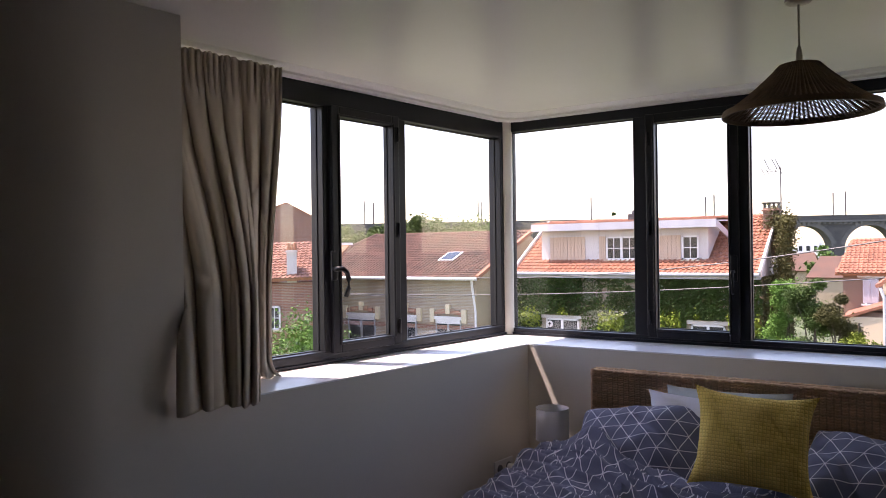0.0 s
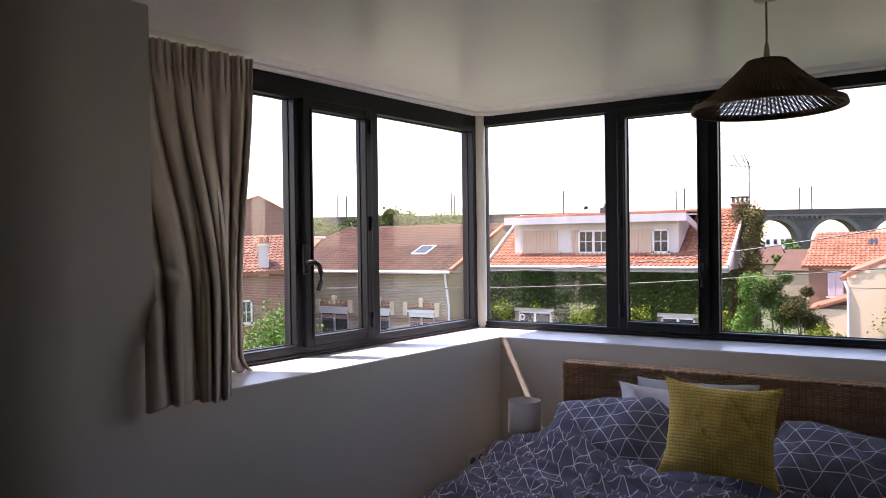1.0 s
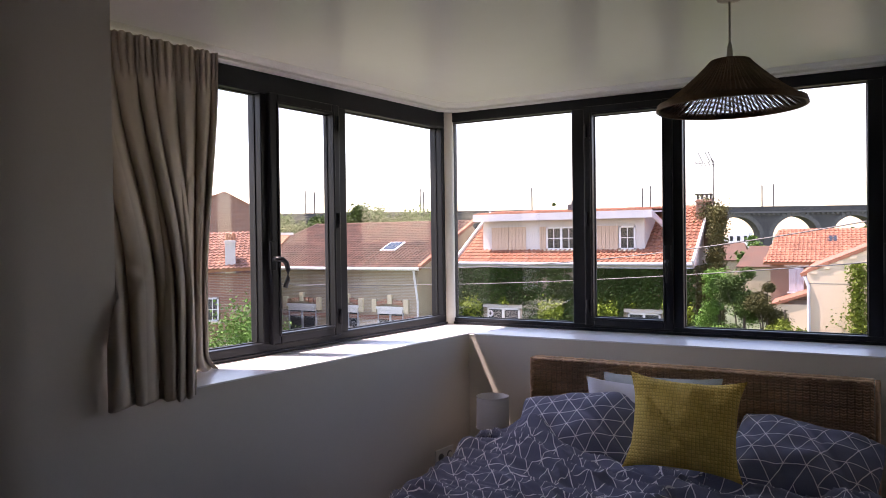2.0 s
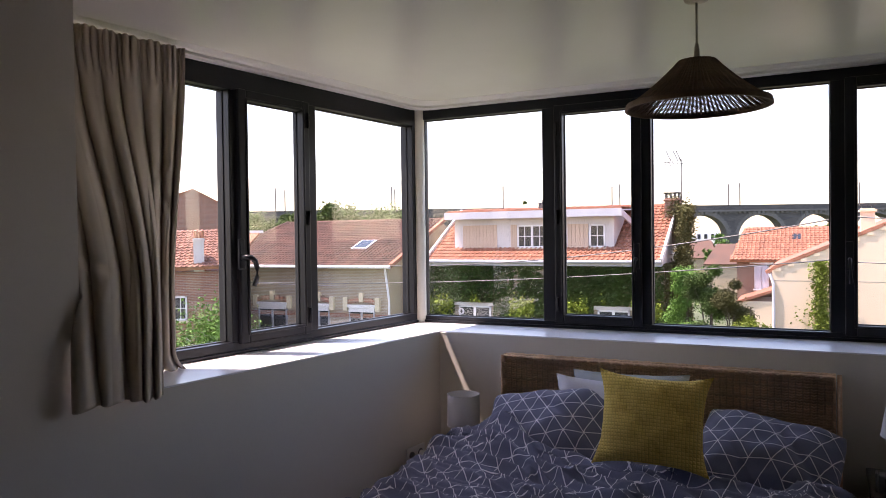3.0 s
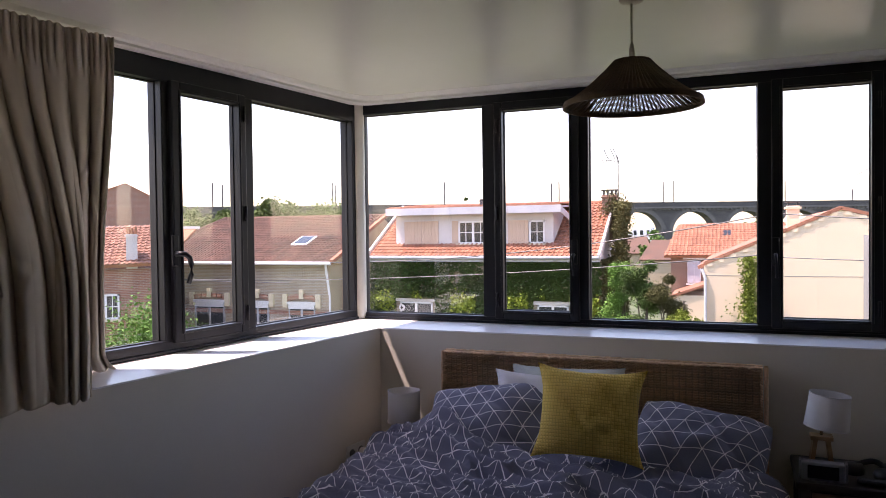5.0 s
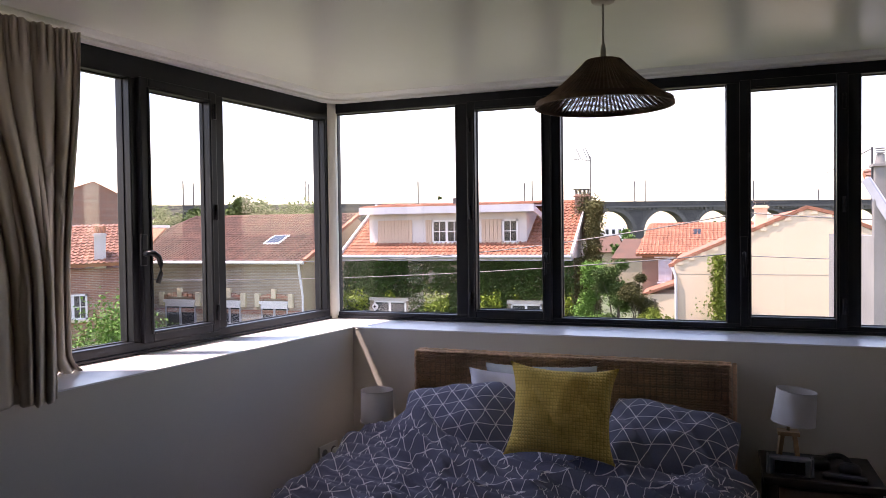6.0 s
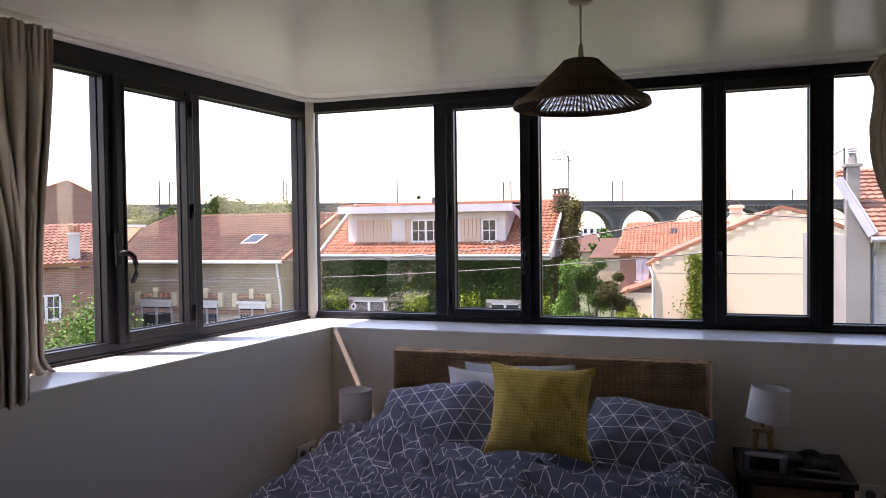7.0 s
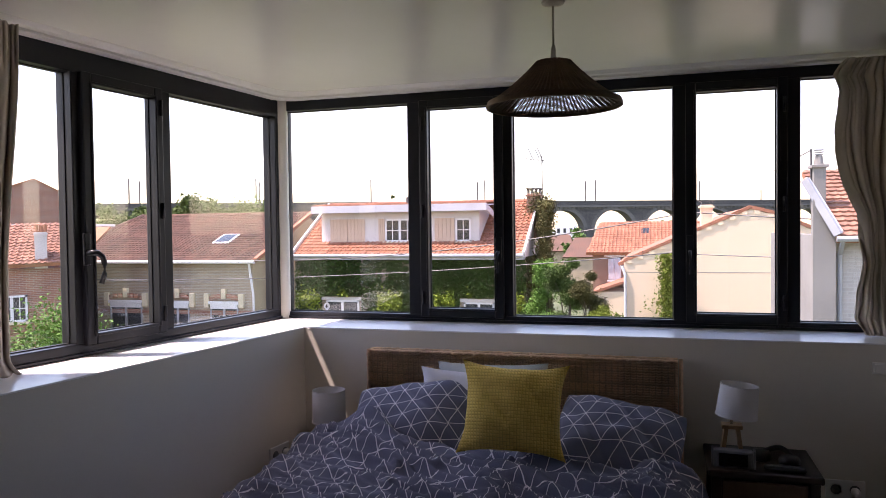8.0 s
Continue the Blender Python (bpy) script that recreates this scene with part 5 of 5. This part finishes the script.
part("cowl", boxes(*[(2.77, 2.93, 0.97, 1.13, 2.93 + k * 0.04, 2.945 + k * 0.04) for k in range(3)]), ZINC, ch)
part("vent_pipe", tube(bmesh.new(), [(2.72, 1.05, 1.9), (2.72, 1.05, 3.05)], 0.018, 8), METAL_D, F)

# ---- viaduct ----
V = empty("railway_viaduct", pose(-14.3, 113.6, 0, 0, 0, 26))
tagged(V, "long dark stone railway viaduct with round arches", "viaduct")
VT, SP, AW, ATOP, VD = 5.75, 8.35, 6.7, 4.4, 2.4
K0, K1 = -10, 9
vs, fs = [], []
for k in range(K0, K1):
    xc = k * SP
    xa, xb = xc - SP / 2, xc + SP / 2
    r = AW / 2
    spring = ATOP - r
    pts = [(xc - r, GZ), *[(xc - r * math.cos(math.pi * i / 20), spring + r * math.sin(math.pi * i / 20)) for i in range(21)], (xc + r, GZ)]
    top = [(xa, GZ), *[(xa + (xb - xa) * i / 20, VT) for i in range(21)], (xb, GZ)]
    b = len(vs)
    for y in (0, VD):
        vs += [(x, y, z) for x, z in pts] + [(x, y, z) for x, z in top]
    n = len(pts)
    for i in range(n - 1):
        fs.append((b + i, b + i + 1, b + n + i + 1, b + n + i))
        fs.append((b + i, b + i + 1, b + 2 * n + i + 1, b + 2 * n + i))
        fs.append((b + 2 * n + i, b + 2 * n + i + 1, b + 3 * n + i + 1, b + 3 * n + i))
raw("arcade", vs, fs, STONE_V, V, "dark stone arches")
VX0, VX1 = (K0 - 0.5) * SP, (K1 - 0.5) * SP
part("deck", boxes((VX0, VX1, 0.25, VD - 0.25, VT - 0.5, VT - 0.1)), STONE_V, V)
part("cornice", boxes((VX0, VX1, -0.3, VD + 0.3, VT - 0.85, VT - 0.6)), STONE_L, V, "paler stone cornice")
for y0 in (-0.12, VD - 0.2):
    part("parapet", boxes((VX0, VX1, y0, y0 + 0.32, VT - 0.6, VT + 0.12)), STONE_V, V, "stone parapet")
for k in range(K0, K1):
    xc = k * SP
    part("pier_buttress", boxes((xc + SP / 2 - 0.55, xc + SP / 2 + 0.55, -0.3, -0.002, GZ, ATOP - AW / 2 + 0.6)), STONE_V, V)
bm = bmesh.new()
for k in range(K0, K1):
    xc = k * SP
    for i in range(18):
        am = math.pi * (i + 0.43) / 18
        r = AW / 2 + 0.3
        box(bm, -0.28, 0.28, -0.08, 0.1, -0.3, 0.3, 0, Matrix.Translation((xc - r * math.cos(am), 0, ATOP - AW / 2 + r * math.sin(am))) @ Matrix.Rotation(-(math.pi / 2 - am), 4, "Y"))
    for i in range(12):
        box(bm, xc - SP / 2 + i * SP / 12 + 0.1, xc - SP / 2 + i * SP / 12 + 0.42, -0.22, -0.002, VT - 1.15, VT - 0.86)
tagged(part("arch_stones", bm, STONE_L, V, "paler arch stones and corbels"), kind="stuff")
V_DIR = Vector((math.cos(radians(26)), math.sin(radians(26))))
for a, el in ((5.5, 3.65), (4.74, 3.71), (-2.82, 3.4), (-7.0, 2.64), (22.18, 3.99), (13.84, 3.73), (13.26, 3.89), (28.24, 3.05), (39.84, 3.98), (39.13, 3.83), (30.92, 4.04), (30.67, 3.83)):
    # where the bearing a meets the middle of the deck, and the mast's height from its elevation
    t = math.tan(radians(a))
    ox, oy = -14.3 - V_DIR.y * 1.2, 113.6 + V_DIR.x * 1.2
    k = -(ox + t * oy) / (V_DIR.x + t * V_DIR.y)
    d = math.hypot(ox + k * V_DIR.x, oy + k * V_DIR.y)
    part("mast", tube(bmesh.new(), [(k, 1.2, VT - 0.3), (k, 1.2, 1.62 + d * math.tan(radians(el)))], 0.10, 6), METAL_D, V)

# far town and low hill seen under the arches
TOWN = mat("far_white_render", (0.72, 0.72, 0.74), 0.9, 0.1, 0.2, 3, 0)
for x, w, z in ((-24.5, 3.2, 1.4), (-20.5, 4.2, 2.3), (-13.0, 3.0, 0.4)):
    hb = empty("far_house", pose(x, 165, GZ))
    tagged(hb, "small white house far beyond the viaduct", "house", group="far houses")
    part("wall", boxes((-w / 2, w / 2, 0, 5, 0, z - GZ)), TOWN, hb)
    for i in range(3):
        part("window", boxes((-w / 2 + (i + 0.25) * w / 3, -w / 2 + (i + 0.7) * w / 3, -0.06, 0.0, z - GZ - 1.7, z - GZ - 0.7)), ROOM_D, hb)
for x, y, z, w in ((-6.2, 62, 0.3, 3.0), (-5.2, 78, 0.6, 3.2), (-9.6, 72, 0.5, 3.0)):
    hb = empty("far_house", pose(x, y, GZ))
    tagged(hb, "small far house with a red tile roof", "house", group="far houses")
    part("wall", boxes((-w / 2, w / 2, 0, 4, 0, z - GZ - 1)), RENDER_T, hb)
    part("roof", slab(slab(bmesh.new(), [(-w / 2 - 0.2, -0.2, z - GZ - 1.1), (w / 2 + 0.2, -0.2, z - GZ - 1.1), (w / 2 - 0.6, 2, z - GZ + 0.5), (-w / 2 + 0.6, 2, z - GZ + 0.5)], 0.1), [(-w / 2 - 0.2, 4.2, z - GZ - 1.1), (w / 2 + 0.2, 4.2, z - GZ - 1.1), (w / 2 - 0.6, 2, z - GZ + 0.5), (-w / 2 + 0.6, 2, z - GZ + 0.5)], 0.1), TILE_B, hb)

# ---- trees and shrubs ----
def az(a, d):
    return -math.sin(radians(a)) * d, math.cos(radians(a)) * d


for a, d, top, chh, rad, cnt, size, m_, sd, lab in (
        (45.0, 14.0, 0.20, 2.6, 1.45, 34000, 0.062, LEAF_B, 11, "bright green leafy garden tree"),
        (40.9, 15.5, 0.02, 2.2, 0.6, 8000, 0.062, LEAF_B, 12, "bright green garden shrub"),
        (35.6, 55.0, 4.75, 5.0, 1.6, 9000, 0.24, LEAF_M, 13, "green tree behind the roofs"),
        (32.6, 54.0, 4.15, 4.2, 3.3, 22000, 0.22, LEAF_P, 14, "broad pale green tree behind the roofs"),
        (38.6, 58.0, 4.0, 5.0, 1.3, 7000, 0.24, LEAF_M, 15, "green tree behind the roofs"),
        (41.2, 60.0, 3.7, 4.2, 2.5, 12000, 0.22, LEAF_P, 25, "pale grey-green tree behind the roofs"),
        (8.4, 24.5, 0.95, 4.8, 1.0, 40000, 0.065, LEAF_B, 16, "leafy green garden shrub beside the ivy house"),
        (6.7, 23.0, 1.20, 5.0, 0.72, 36000, 0.06, LEAF_D, 17, "slim dark green garden tree"),
        (5.2, 22.5, 0.85, 4.6, 0.62, 28000, 0.06, LEAF_O, 18, "olive-brown leafy tree among the garden shrubs"),
        (4.1, 21.5, 0.05, 3.6, 0.58, 20000, 0.06, LEAF_Y, 19, "sunlit green garden shrub"),
        (6.0, 70.0, 1.6, 4.5, 1.6, 2500, 0.3, LEAF_B, 20, "light green tree near the viaduct"),
        (20.4, 70.0, 4.9, 4.0, 0.6, 800, 0.3, LEAF_D, 21, "dark tree top above the ridge"),
        (8.9, 150.0, 1.2, 5.0, 3.5, 1500, 0.8, LEAF_M, 23, "green tree beyond the viaduct"),
        (-1.2, 140.0, 2.4, 5.0, 3.0, 1500, 0.8, LEAF_M, 24, "green tree beyond the viaduct")):
    x, y = az(a, d)
    tree("tree", x, y, top, chh, rad, cnt, size, m_, sd, lab)
vine = empty("wall_vine", pose(0.22, 23.6, GZ))
tagged(vine, "bright yellow-green vine climbing beside the cream wall", "vine")
part("stem", tube(bmesh.new(), [(0, 0.2, 0), (0.05, 0.2, 2.5), (0, 0.2, 4.9)], 0.03, 6, 0.01), BARK, vine)
leaves("foliage", 6500, lambda r: (r.gauss(0, 0.12), r.gauss(0.05, 0.1), r.uniform(0.2, 5.0)), 0.085, LEAF_Y, vine, 30)
leaves("trailing_leaves", 60, lambda r: (-0.35 + r.gauss(0, 0.2), 0.3, 3.3 + r.gauss(0, 0.25)), 0.09, LEAF_Y, vine, 31)


# ---- overhead wires ----
def wire(p, q, sag, r):
    p, q = Vector(p), Vector(q)
    pts = [p.lerp(q, i / 24) - Vector((0, 0, sag * 4 * (i / 24) * (1 - i / 24))) for i in range(25)]
    w = part("overhead_wire", tube(bmesh.new(), pts, r, 5), METAL_D)
    tagged(w, "thin dark overhead cable across the gardens", "cable", group="overhead wires")


wire((-14.5, 24, 0.55), (0.9, 21.5, 2.05), 0.35, 0.018)
wire((0.9, 21.5, 2.02), (12, 17, 1.5), 0.15, 0.016)
wire((0.9, 21.5, 0.85), (12, 17, 0.9), 0.1, 0.014)
wire((-22, 23, -0.1), (0.9, 21.5, 0.95), 0.3, 0.016)
wire((9.0, 122.5, 7.5), (2.72, 15.05, 3.02), 0.5, 0.012)
wire((-22, 23, -0.12), (-15, 22, -0.1), 0.02, 0.012)
pole = part("wire_pole", tube(bmesh.new(), [(0.9, 21.55, GZ), (0.9, 21.55, 2.2)], 0.06, 8, 0.045), METAL_D)
tagged(pole, "slim dark pole carrying the overhead cables", "pole")
